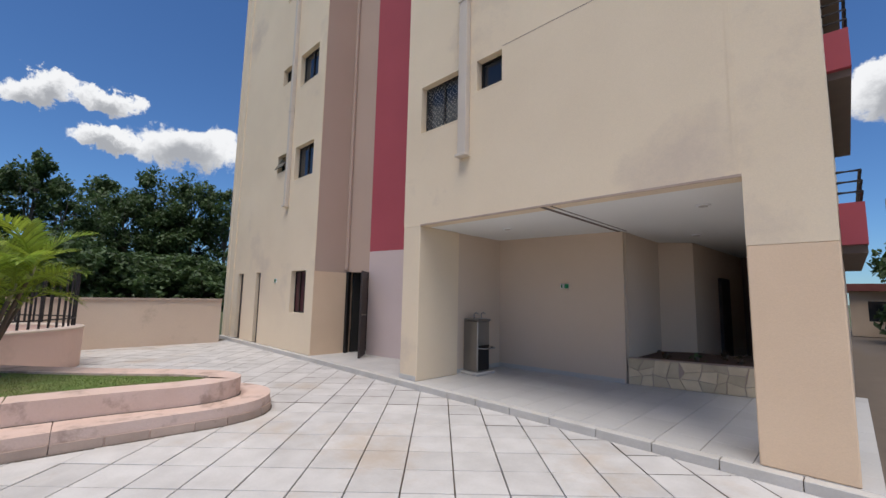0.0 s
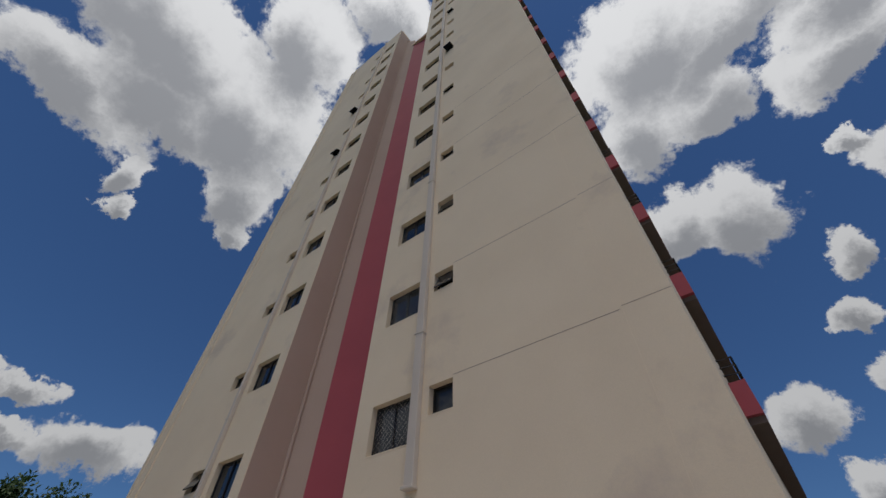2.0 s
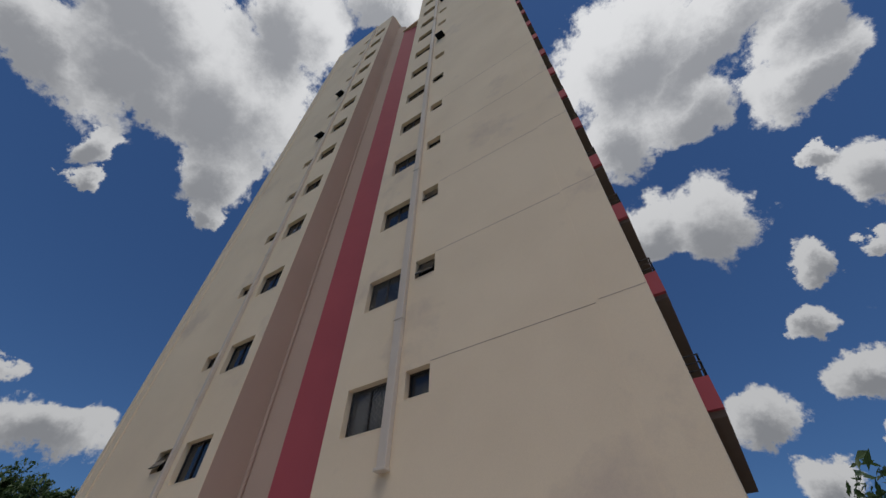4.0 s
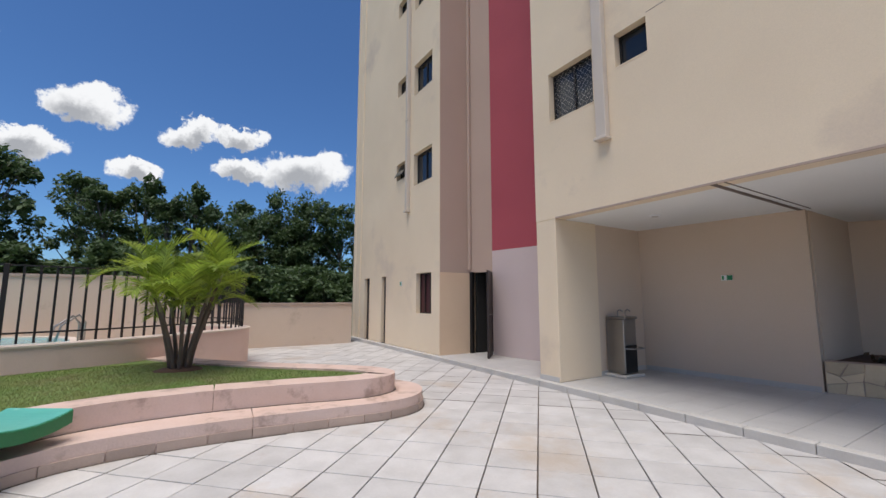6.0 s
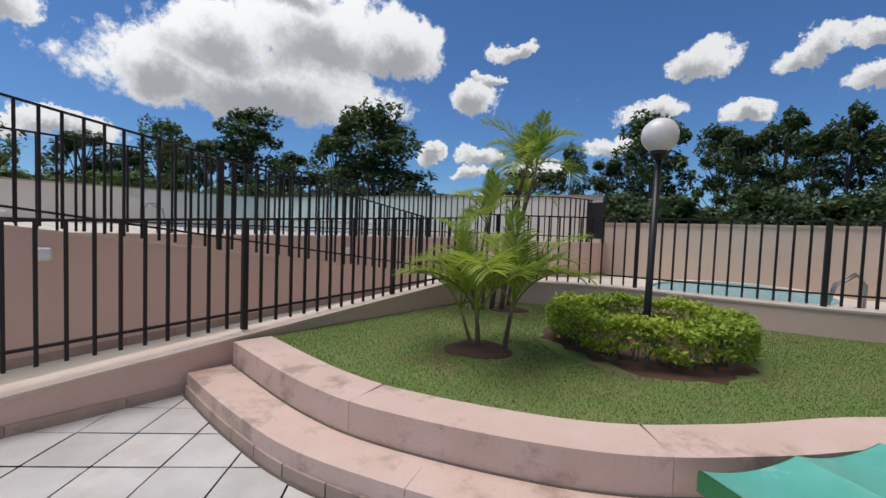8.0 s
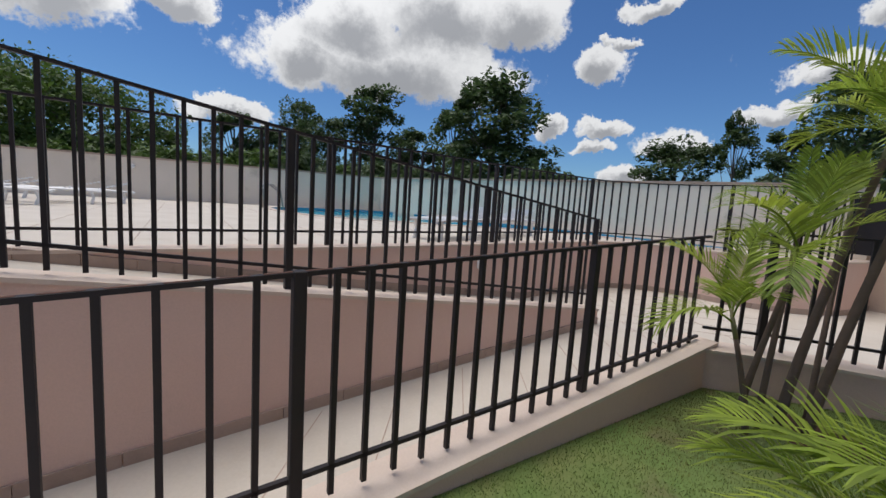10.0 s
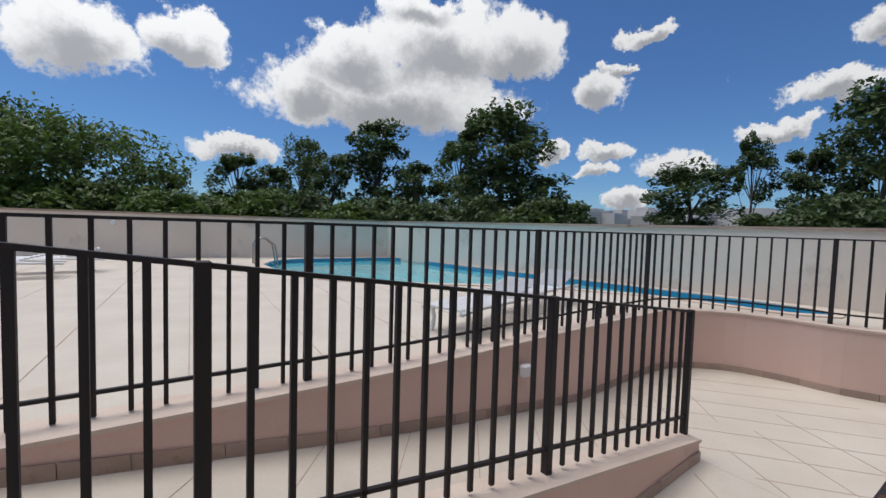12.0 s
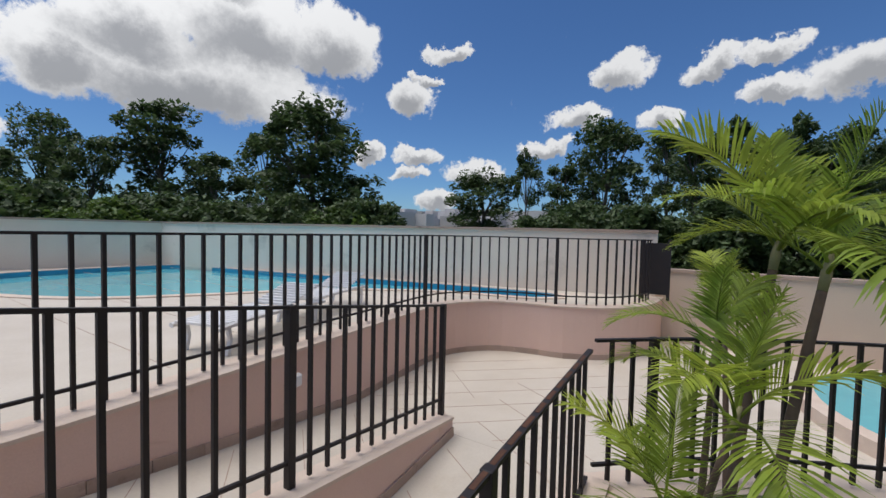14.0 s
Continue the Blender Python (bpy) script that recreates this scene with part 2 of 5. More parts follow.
iron = material("dark_brown_iron", (0.010, 0.0075, 0.0085), 0.62, 0.0, second=(0.02, 0.011, 0.010), scale=8, grain=80, bump=0.08)
rust = material("rusty_iron", (0.11, 0.045, 0.025), 0.8, 0.2, second=(0.05, 0.03, 0.02), scale=12, grain=80)
black_paint = material("black_paint", (0.012, 0.012, 0.013), 0.4, grain=60)
bench_green = material("green_enamel", (0.015, 0.165, 0.055), 0.42, second=(0.02, 0.20, 0.075), scale=5, grain=60, bump=0.12)
bench_top = material("turquoise_enamel", (0.12, 0.44, 0.35), 0.3, second=(0.08, 0.35, 0.26), scale=4, grain=60, bump=0.12, stain=(0.34, 0.60, 0.52), stain_scale=5, stain_at=0.58)
globe_mat = material("opal_globe", (0.80, 0.76, 0.74), 0.3, grain=30, bump=0.0)
soil = material("red_soil", (0.095, 0.048, 0.028), 0.95, second=(0.06, 0.03, 0.02), scale=8, grain=60, bump=0.8)
grass_ground = material("turf", (0.12, 0.19, 0.045), 0.95, second=(0.17, 0.19, 0.06), scale=2.0, amount=0.9, grain=120, bump=0.35, stain=(0.15, 0.11, 0.06), stain_scale=1.6, stain_at=0.54)
grass_leaf = leaf_material("grass_blade", (0.14, 0.215, 0.045), (0.235, 0.235, 0.085))
dry_leaf = leaf_material("dry_leaf", (0.10, 0.055, 0.03), (0.06, 0.05, 0.025))
hedge_leaf = leaf_material("hedge_leaf", (0.42, 0.50, 0.05), (0.20, 0.32, 0.035))
palm_leaf = leaf_material("palm_leaf", (0.37, 0.44, 0.06), (0.19, 0.29, 0.04), 0.5)
tree_leaf = leaf_material("tree_leaf", (0.095, 0.145, 0.052), (0.058, 0.098, 0.034), 0.38)
bright_leaf = leaf_material("light_tree_leaf", (0.12, 0.19, 0.04), (0.07, 0.125, 0.028), 0.35)
bark = material("grey_bark", (0.17, 0.145, 0.12), 0.95, second=(0.10, 0.08, 0.065), scale=6, grain=40, bump=0.6)
palm_bark = material("palm_stem", (0.16, 0.11, 0.085), 0.9, second=(0.09, 0.06, 0.045), scale=7, grain=40, bump=0.6)
palm_shaft = material("green_palm_shaft", (0.26, 0.24, 0.12), 0.7, second=(0.18, 0.17, 0.08), scale=5, grain=40)
earth = material("distant_grass", (0.06, 0.08, 0.025), 0.95, second=(0.09, 0.08, 0.04), scale=0.2, grain=10, bump=0.5)
plastic = material("white_plastic", (0.78, 0.78, 0.78), 0.4, grain=30, bump=0.0)
pipe_mat = material("painted_pipe_cover", (0.58, 0.50, 0.42), 0.75, second=(0.52, 0.44, 0.36), scale=1.5, grain=60)
steel = material("brushed_steel", (0.34, 0.32, 0.30), 0.35, 0.9, grain=80, bump=0.05)
frame_dark = material("bronze_aluminium", (0.022, 0.018, 0.017), 0.4, 0.4, grain=60)
# near-black that carries the shade of unlit rooms in its colour
unlit_black = material("unlit_room_black", (0.02, 0.018, 0.016), 0.9)
door_wood = material("dark_wood", (0.035, 0.022, 0.018), 0.5, second=(0.02, 0.012, 0.01), scale=6, grain=60)
maroon = material("maroon_shutter", (0.065, 0.016, 0.02), 0.5, grain=50)
stone_mat = material("split_stone", (0.62, 0.50, 0.34), 0.9, second=(0.46, 0.36, 0.24), scale=5, grain=40, bump=0.5, vary=0.4)
roof_tile = material("red_roof", (0.22, 0.07, 0.06), 0.8, grain=30)
green_sign = material("green_sign", (0.02, 0.22, 0.08), 0.5)
tower_white = material("white_tower", (0.72, 0.72, 0.72), 0.8)
distant_city = material("distant_city", (0.62, 0.58, 0.55), 0.9, vary=0.6)


def glass_material(name, tint, rough=0.03):
    m = bpy.data.materials.new(name)
    m.use_nodes = True
    shader = m.node_tree.nodes["Principled BSDF"]
    shader.inputs["Base Color"].default_value = (*tint, 1)
    shader.inputs["Roughness"].default_value = rough
    shader.inputs["IOR"].default_value = 1.5
    shader.inputs["Specular IOR Level"].default_value = 0.5
    return m


glass = glass_material("window_glass", (0.018, 0.022, 0.028))
water = material("pool_water", (0.13, 0.47, 0.53), 0.06, second=(0.18, 0.55, 0.60), scale=0.8, grain=5, bump=0.12)
pool_tile = material("blue_pool_tile", (0.03, 0.25, 0.42), 0.25, second=(0.04, 0.32, 0.50), scale=4, grain=20)


# ---- mesh tools ----
def finish(name, bm, mat, parent=None, smooth=False):
    me = bpy.data.meshes.new(name)
    bmesh.ops.recalc_face_normals(bm, faces=bm.faces)
    bm.to_mesh(me)
    bm.free()
    me.materials.append(mat)
    if smooth:
        for p in me.polygons:
            p.use_smooth = True
    ob = new(name, me)
    ob.parent = parent
    return ob


def part(name, bm, mat, parent, label="", smooth=False):
    ob = finish(name, bm, mat, parent, smooth)
    return tagged(ob, label) if label else ob


def structure(name, bm, mat, label="", category="", smooth=False):
    return tagged(finish(name, bm, mat, None, smooth), label, category, kind="structure")


def empty(name, label, category, at=(0, 0, 0), group="", kind=""):
    ob = new(name)
    ob.location = at
    return tagged(ob, label, category, group, kind)


def box(bm, lo, hi, bevel=0.0):
    vs = [bm.verts.new((x, y, z)) for x in (lo[0], hi[0]) for y in (lo[1], hi[1]) for z in (lo[2], hi[2])]
    faces = [bm.faces.new([vs[i] for i in f]) for f in ((0, 1, 3, 2), (4, 6, 7, 5), (0, 4, 5, 1), (2, 3, 7, 6), (0, 2, 6, 4), (1, 5, 7, 3))]
    if bevel:
        edges = {e for f in faces for e in f.edges}
        bmesh.ops.bevel(bm, geom=list(edges), offset=bevel, segments=1, affect="EDGES")
    return bm


def boxed(*args):
    bm = bmesh.new()
    return box(bm, *args)


def tube(bm, points, radii, sides=8):
    rings = []
    for i, p in enumerate(points):
        p = Vector(p)
        a = Vector(points[max(i - 1, 0)])
        b = Vector(points[min(i + 1, len(points) - 1)])
        d = (b - a).normalized()
        side = d.cross(Vector((0.3, 0.9, 0.1))).normalized()
        other = d.cross(side)
        r = radii[i] if isinstance(radii, (list, tuple)) else radii
        rings.append([bm.verts.new(p + (side * math.cos(k * math.tau / sides) + other * math.sin(k * math.tau / sides)) * r) for k in range(sides)])
    for a, b in zip(rings, rings[1:]):
        for k in range(sides):
            bm.faces.new((a[k], a[(k + 1) % sides], b[(k + 1) % sides], b[k]))
    bm.faces.new(rings[0])
    bm.faces.new(rings[-1])
    return bm


def smooth_line(points, step=0.15):
    """A curve through the points, at even steps."""
    ps = [Vector(p) for p in points]
    out = []
    for i in range(len(ps) - 1):
        p0, p1, p2, p3 = ps[max(i - 1, 0)], ps[i], ps[i + 1], ps[min(i + 2, len(ps) - 1)]
        k = max(2, int((p2 - p1).length / step))
        for j in range(k):
            t = j / k
            out.append(0.5 * (2 * p1 + (p2 - p0) * t + (2 * p0 - 5 * p1 + 4 * p2 - p3) * t * t + (3 * p1 - p0 - 3 * p2 + p3) * t ** 3))
    out.append(ps[-1])
    return out


def sides_of(line):
    """The unit vector to the left of a plan line at each point."""
    out = []
    for i in range(len(line)):
        d = line[min(i + 1, len(line) - 1)] - line[max(i - 1, 0)]
        out.append(Vector((-d.y, d.x)).normalized())
    return out


def strip(bm, line, near, far, low, high):
    """A wall along a plan line from near to far to its left; low and high are heights or functions of the plan point."""
    n = sides_of(line)
    rows = []
    for p, s in zip(line, n):
        lo = low(p) if callable(low) else low
        hi = high(p) if callable(high) else high
        a, b = p + s * near, p + s * far
        rows.append([bm.verts.new((a.x, a.y, lo)), bm.verts.new((a.x, a.y, hi)), bm.verts.new((b.x, b.y, hi)), bm.verts.new((b.x, b.y, lo))])
    for a, b in zip(rows, rows[1:]):
        for k in range(4):
            bm.faces.new((a[k], a[(k + 1) % 4], b[(k + 1) % 4], b[k]))
    bm.faces.new(rows[0])
    bm.faces.new(rows[-1])
    return bm


def prism(bm, poly, low, high):
    a = [bm.verts.new((p[0], p[1], low(p) if callable(low) else low)) for p in poly]
    b = [bm.verts.new((p[0], p[1], high(p) if callable(high) else high)) for p in poly]
    for i in range(len(poly)):
        j = (i + 1) % len(poly)
        bm.faces.new((a[i], a[j], b[j], b[i]))
    for ring in (a, b):
        f = bm.faces.new(ring)
        bmesh.ops.triangulate(bm, faces=[f])
    return bm


def inside(p, poly):
    hit = False
    for i in range(len(poly)):
        a, b = poly[i], poly[i - 1]
        if (a[1] > p[1]) != (b[1] > p[1]) and p[0] < (b[0] - a[0]) * (p[1] - a[1]) / (b[1] - a[1]) + a[0]:
            hit = not hit
    return hit


def pierced(bm, x0, x1, z0, z1, y0, y1, holes):
    """A wall in the plane of x and z with openings (xa, xb, za, zb) through it."""
    xs = sorted({x0, x1, *[h[0] for h in holes], *[h[1] for h in holes]})
    for a, b in zip(xs, xs[1:]):
        cuts = sorted((h[2], h[3]) for h in holes if h[0] < (a + b) / 2 < h[1])
        z = z0
        for lo, hi in cuts:
            if lo > z:
                box(bm, (a, y0, z), (b, y1, lo))
            z = hi
        if z < z1:
            box(bm, (a, y0, z), (b, y1, z1))
    return bm


# ---- setting: ground ----
Y0 = 5.095
bm = bmesh.new()
prism(bm, [(-900, -900), (900, -900), (900, 900), (-900, 900)], -0.6, -0.25)
structure("ground", bm, earth, "rough grass land around the walled grounds", "ground")
bm = bmesh.new()
prism(bm, [(-16.0, -9.0), (16, -9.0), (16, 40), (-16.0, 40)], -0.3, -0.035)
structure("courtyard_base", bm, joint_mat, "dark bedding under the courtyard paving", "paving")

# planter wall and step, in plan
WALL_LINE = smooth_line([Vector(p) for p in ((-3.17, -6.84), (-3.12, -5.4), (-3.28, -4.5), (-3.79, -3.37), (-4.5, -2.62), (-5.4, -1.9), (-6.05, -1.05), (-6.2, -0.1), (-6.1, 0.9), (-5.95, 1.6), (-5.95, 2.05), (-6.15, 2.36), (-6.5, 2.42), (-7.0, 2.15), (-8.0, 1.1), (-9.0, 0.2), (-9.9, -0.4))], 0.12)
STEP_LINE = smooth_line([Vector(p) for p in ((-2.77, -6.87), (-2.75, -5.72), (-2.85, -4.76), (-3.33, -3.47), (-3.77, -2.88), (-4.12, -2.52), (-4.93, -1.78), (-5.5, -1.25), (-5.72, -0.7), (-5.75, 0.25), (-5.66, 1.3), (-5.6, 2.05), (-5.75, 2.5), (-6.1, 2.76), (-6.5, 2.8), (-7.0, 2.55), (-7.6, 1.85))], 0.12)
WALL_TOP, STEP_TOP = 0.44, 0.21
LOW_WALL = smooth_line([Vector(p) for p in ((-7.28, -7.1), (-7.95, -6.3), (-8.65, -5.0), (-8.8, -3.6), (-9.1, -2.2), (-9.6, -1.1), (-10.35, -0.2), (-11.15, 0.7), (-11.9, 1.0), (-12.6, 0.8), (-13.2, 0.2), (-13.7, -0.6))], 0.15)
GARDEN = [tuple(p + n * 0.2) for p, n in list(zip(WALL_LINE, sides_of(WALL_LINE)))[2:]] + [tuple(p) for p in reversed([q for q in LOW_WALL if q.y < -0.8])] + [(-7.6, -7.0), (-3.4, -6.95)]


def kerb_a(p):
    return 0.27 + 0.094 * max(-1.2 - p[0], -1.2)


def lower_floor(p):
    return max(0.0, min(0.446, 0.0526 * (0.6 - p[0])))


def wall_b(p):
    return 0.66 + 0.139 * (p[0] + 7.95)


def upper_floor(p):
    return max(0.45, min(1.40, 0.45 + 0.146 * (p[0] + 7.95)))


planter = empty("planter_wall", "pink painted concrete planter wall with a seat-like step", "planter", (-5, -2, 0), kind="structure")


def hang(ob, parent):
    """Keeps a mesh written in world places where it is under its parent."""
    ob.parent = parent
    ob.matrix_parent_inverse = Matrix.Translation(parent.location).inverted()
    return ob


def run_of_blocks(name, line, near, far, low, high, mat, parent, length, gap=0.006):
    """Blocks end to end along a plan line."""
    per = max(2, round(length / (line[1] - line[0]).length))
    for i in range(0, len(line) - 1, per):
        seg = line[i:i + per + 1]
        if len(seg) < 2:
            break
        seg = [p.copy() for p in seg]
        d = (seg[-1] - seg[-2]).normalized()
        seg[-1] -= d * gap
        bm = bmesh.new()
        strip(bm, seg, near, far, low, high)
        hang(finish(name, bm, mat), parent)


def planter_parts():
    run_of_blocks("wall_block", WALL_LINE, 0.0, 0.38, 0.0, WALL_TOP, planter_pink, planter, 1.15, 0.004)
    run_of_blocks("step_block", STEP_LINE, 0.0, 0.55, 0.0, STEP_TOP, planter_pink, planter, 1.7, 0.004)
    run_of_blocks("skirting_tile", STEP_LINE, -0.018, 0.0, -0.02, 0.095, skirting, planter, 0.26, 0.012)


planter_parts()
# dark joint strips at the wall and step feet, crease shadow painted in
bm = bmesh.new()
strip(bm, WALL_LINE, -0.016, 0.004, STEP_TOP - 0.01, STEP_TOP + 0.006)
hang(part("joint_shade_seam", bm, joint_mat, None, "dark joint line with the crease shade in its colour"), planter)
bm = bmesh.new()
strip(bm, STEP_LINE, -0.034, -0.016, -0.01, 0.006)
hang(part("joint_shade_seam", bm, joint_mat, None, "dark joint line with the crease shade in its colour"), planter)
bm = bmesh.new()
rim = [bm.verts.new((p[0], p[1], 0.41)) for p in GARDEN]
bmesh.ops.triangle_fill(bm, edges=[bm.edges.new((rim[i], rim[(i + 1) % len(rim)])) for i in range(len(rim))], use_beauty=True)
bmesh.ops.delete(bm, geom=[f for f in bm.faces if not inside(f.calc_center_median()[:2], GARDEN)], context="FACES")
structure("garden_soil", bm, grass_ground, "lawn of short coarse turf inside the planter", "lawn")

# ---- ramp ----
RAMP_A = [Vector((x, -7.02 - 0.015 * (-x))) for x in np.linspace(2.0, -7.35, 40)]
bm = bmesh.new()
strip(bm, RAMP_A, -0.14, 0.14, -0.1, lambda p: kerb_a(p) - 0.03)
ramp_wall_a = structure("ramp_wall_1", bm, ramp_pink, "low sloping pink wall along the ramp", "wall")
bm = bmesh.new()
strip(bm, RAMP_A, -0.16, 0.16, lambda p: kerb_a(p) - 0.03, kerb_a)
structure("ramp_coping_1", bm, coping, "pale sloping top of the low ramp wall", "coping")
RAMP_B = [Vector((x, -8.35 - 0.068 * (-x) )) for x in np.linspace(2.0, -7.92, 40)]
bm = bmesh.new()
strip(bm, RAMP_B, -0.12, 0.12, -0.1, lambda p: wall_b(p) - 0.03)
structure("ramp_wall_2", bm, ramp_pink, "sloping pink wall between the two runs of the ramp", "wall")
bm = bmesh.new()
strip(bm, RAMP_B, -0.14, 0.14, lambda p: wall_b(p) - 0.03, wall_b)
structure("ramp_coping_2", bm, coping, "pale sloping top of the middle ramp wall", "coping")
WALL_C = smooth_line([Vector(p) for p in ((4.0, -9.5), (0.0, -9.72), (-3.3, -9.85), (-5.2, -9.95), (-7.3, -10.22), (-9.2, -10.45), (-10.4, -10.5), (-11.2, -10.0), (-11.5, -9.3), (-11.6, -8.65), (-12.0, -7.95), (-12.6, -7.5), (-13.4, -7.3), (-14.28, -7.27))], 0.2)
bm = bmesh.new()
strip(bm, WALL_C, 0.0, 0.3, -0.1, 1.40)
structure("ramp_wall_3", bm, ramp_pink, "tall curved pink wall below the pool deck", "wall")
bm = bmesh.new()
strip(bm, WALL_C, -0.02, 0.32, 1.40, 1.43)
structure("ramp_coping_3", bm, coping, "pale rounded edge of the pool deck", "coping")


def ramp_slab(name, x0, x1, y0, y1, height, label):
    bm = bmesh.new()
    n = 24
    rows = []
    for i in range(n + 1):
        x = x0 + (x1 - x0) * i / n
        rows.append([bm.verts.new((x, y, height((x, 0)))) for y in (y0, y1(x) if callable(y1) else y1)])
    for a, b in zip(rows, rows[1:]):
        bm.faces.new((a[0], a[1], b[1], b[0]))
    ex = bmesh.ops.extrude_face_region(bm, geom=bm.faces[:])
    bmesh.ops.translate(bm, verts=[v for v in ex["geom"] if isinstance(v, bmesh.types.BMVert)], vec=(0, 0, -0.12))
    return structure(name, bm, deck_mat, label, "ramp")


ramp_slab("ramp_floor_1", 2.0, -8.0, -8.95, -7.0, lambda p: lower_floor(p) + 0.004, "cream slab floor of the lower ramp run")
ramp_slab("ramp_floor_2", 2.0, -8.0, -10.4, lambda x: -8.36 + 0.068 * x, lambda p: upper_floor(p), "cream slab floor of the upper ramp run")
bm = bmesh.new()
prism(bm, [(-7.95, -10.5), (-7.95, -7.0), (-8.2, -6.3), (-8.7, -5.0), (-9.0, -3.0), (-9.6, -1.05), (-10.4, -0.15), (-11.2, 0.75), (-12.0, 1.0), (-12.8, 0.6), (-13.7, -0.6), (-14.4, -0.7), (-14.4, -10.5)], 0.0, 0.45)
structure("landing_floor", bm, deck_mat, "cream slab landing and deck round the small pool", "floor")
skirt = empty("ramp_skirting", "brownish stone skirting along the ramp walls", "skirting", (-6, -9, 0), kind="structure")
run_of_blocks("skirting_tile", WALL_C[20:], -0.018, 0.0, lambda p: upper_floor(p) if p[0] > -8 else 0.45, lambda p: (upper_floor(p) if p[0] > -8 else 0.45) + 0.10, skirting, skirt, 0.45)
run_of_blocks("skirting_tile", [p.copy() for p in RAMP_B], -0.14, -0.121, lambda p: lower_floor(p), lambda p: lower_floor(p) + 0.10, skirting, skirt, 0.45)
run_of_blocks("skirting_tile", [p.copy() for p in RAMP_A[:22]], -0.16, -0.141, -0.03, 0.09, skirting, skirt, 0.6)

# low wall of the small pool
bm = bmesh.new()
strip(bm, LOW_WALL, -0.16, 0.16, 0.0, 0.77)
structure("low_wall", bm, ramp_pink, "low curved pink wall round the small pool", "wall")
bm = bmesh.new()
strip(bm, LOW_WALL, -0.18, 0.18, 0.77, 0.80)
structure("low_wall_coping", bm, coping, "pale coping of the low curved wall", "coping")

# ---- pool deck ----
POOL = smooth_line([Vector(p) for p in ((-5.5, -20.0), (-5.75, -17.6), (-6.7, -15.8), (-8.3, -14.7), (-10.2, -13.6), (-11.7, -11.6), (-12.25, -9.5), (-12.9, -9.2), (-12.95, -10.5), (-12.2, -14.5), (-11.3, -18.6), (-10.7, -21.6), (-8.6, -21.9), (-6.4, -21.6), (-5.5, -20.0))], 0.3)[:-1]
DECK = [tuple(p) for p in WALL_C] + [(-14.15, -7.6), (-10.5, -22.4), (20, -26.0), (20, -9.5)]
bm = bmesh.new()
outer = [bm.verts.new((*p, 1.42)) for p in DECK]
inner = [bm.verts.new((*p, 1.42)) for p in POOL]
edges = [bm.edges.new((r[i], r[(i + 1) % len(r)])) for r in (outer, inner) for i in range(len(r))]
bmesh.ops.triangle_fill(bm, edges=edges, use_beauty=True)
bmesh.ops.delete(bm, geom=[f for f in bm.faces if inside(f.calc_center_median()[:2], [tuple(p) for p in POOL])], context="FACES")
structure("pool_deck", bm, deck_mat, "cream slab deck round the swimming pool", "floor")
pool = empty("swimming_pool", "curved blue tiled swimming pool full of clear water", "pool", (-9, -16, 1.2))
bm = bmesh.new()
prism(bm, [tuple(p) for p in POOL], 0.2, 1.30)
hang(part("water", bm, water, None), pool)
bm = bmesh.new()
strip(bm, POOL + POOL[:1], -0.06, 0.02, 0.2, 1.425)
hang(part("tile_rim", bm, pool_tile, None, "blue tiled pool rim"), pool)
bm = bmesh.new()
strip(bm, POOL + POOL[:1], -0.26, -0.05, 1.40, 1.445)
hang(part("coping_edge", bm, coping, None, "pale stone pool edge"), pool)
KID = [Vector((-11.6 + 1.9 * math.cos(a), -3.6 + 1.5 * math.sin(a))) for a in np.linspace(0, math.tau, 40)[:-1]]
kid = empty("paddling_pool", "small round blue paddling pool with clear water", "pool", (-11.6, -3.6, 0.45))
bm = bmesh.new()
prism(bm, [tuple(p) for p in KID], 0.3, 0.60)
hang(part("water", bm, water, None), kid)
bm = bmesh.new()
strip(bm, KID + KID[:1], -0.22, 0.0, 0.44, 0.63)
hang(part("coping_edge", bm, coping, None, "pale pool edge"), kid)

# boundary walls
def straight_wall(name, a, b, low, high, mat, label, thick=0.2, cap=0.06):
    bm = bmesh.new()
    line = [Vector(a), Vector(b)]
    strip(bm, line, 0, thick, low, high)
    structure(name, bm, mat, label, "wall")
    bm = bmesh.new()
    strip(bm, line, -0.04, thick + 0.04, high, high + cap)
    structure(name.replace("wall", "coping"), bm, skirting, "dark weathered top of the boundary wall", "coping")


straight_wall("wall_pool_1", (25, -26.6), (-10.8, -22.36), -0.3, 2.85, pool_wall, "weathered whitish wall behind the pool deck")
straight_wall("wall_pool_2", (-10.5, -22.5), (-14.2, -7.4), -0.3, 2.85, pool_wall, "weathered whitish wall along the pool")
straight_wall("wall_side_1", (-14.3, -7.42), (-14.3, -0.3), -0.3, 2.0, tan_wall, "tan wall behind the small pool")
straight_wall("wall_side_2", (-14.35, -0.1), (-14.35, 4.6), -0.3, 1.28, tan_wall, "tan low boundary wall of the courtyard")

# ---- building ----
FLOORS = 14
RISE = 2.705
big_r = [(-5.70, -4.77, 4.56 + RISE * k, 5.46 + RISE * k) for k in range(FLOORS)]
small_r = [(-4.36, -3.85, 4.92 + RISE * k, 5.45 + RISE * k) for k in range(FLOORS)]
big_l = [(-10.88, -9.84, 4.64 + RISE * k, 5.57 + RISE * k) for k in range(FLOORS - 1)]
small_l = [(-12.0, -11.4, 5.05 + RISE * k, 5.56 + RISE * k) for k in range(FLOORS - 1)]
building = empty("apartment_building", "tall cream rendered apartment tower with a red recess", "building", (-5, 12, 0))


def built(name, bm, mat, label=""):
    return hang(part(name, bm, mat, None, label), building)


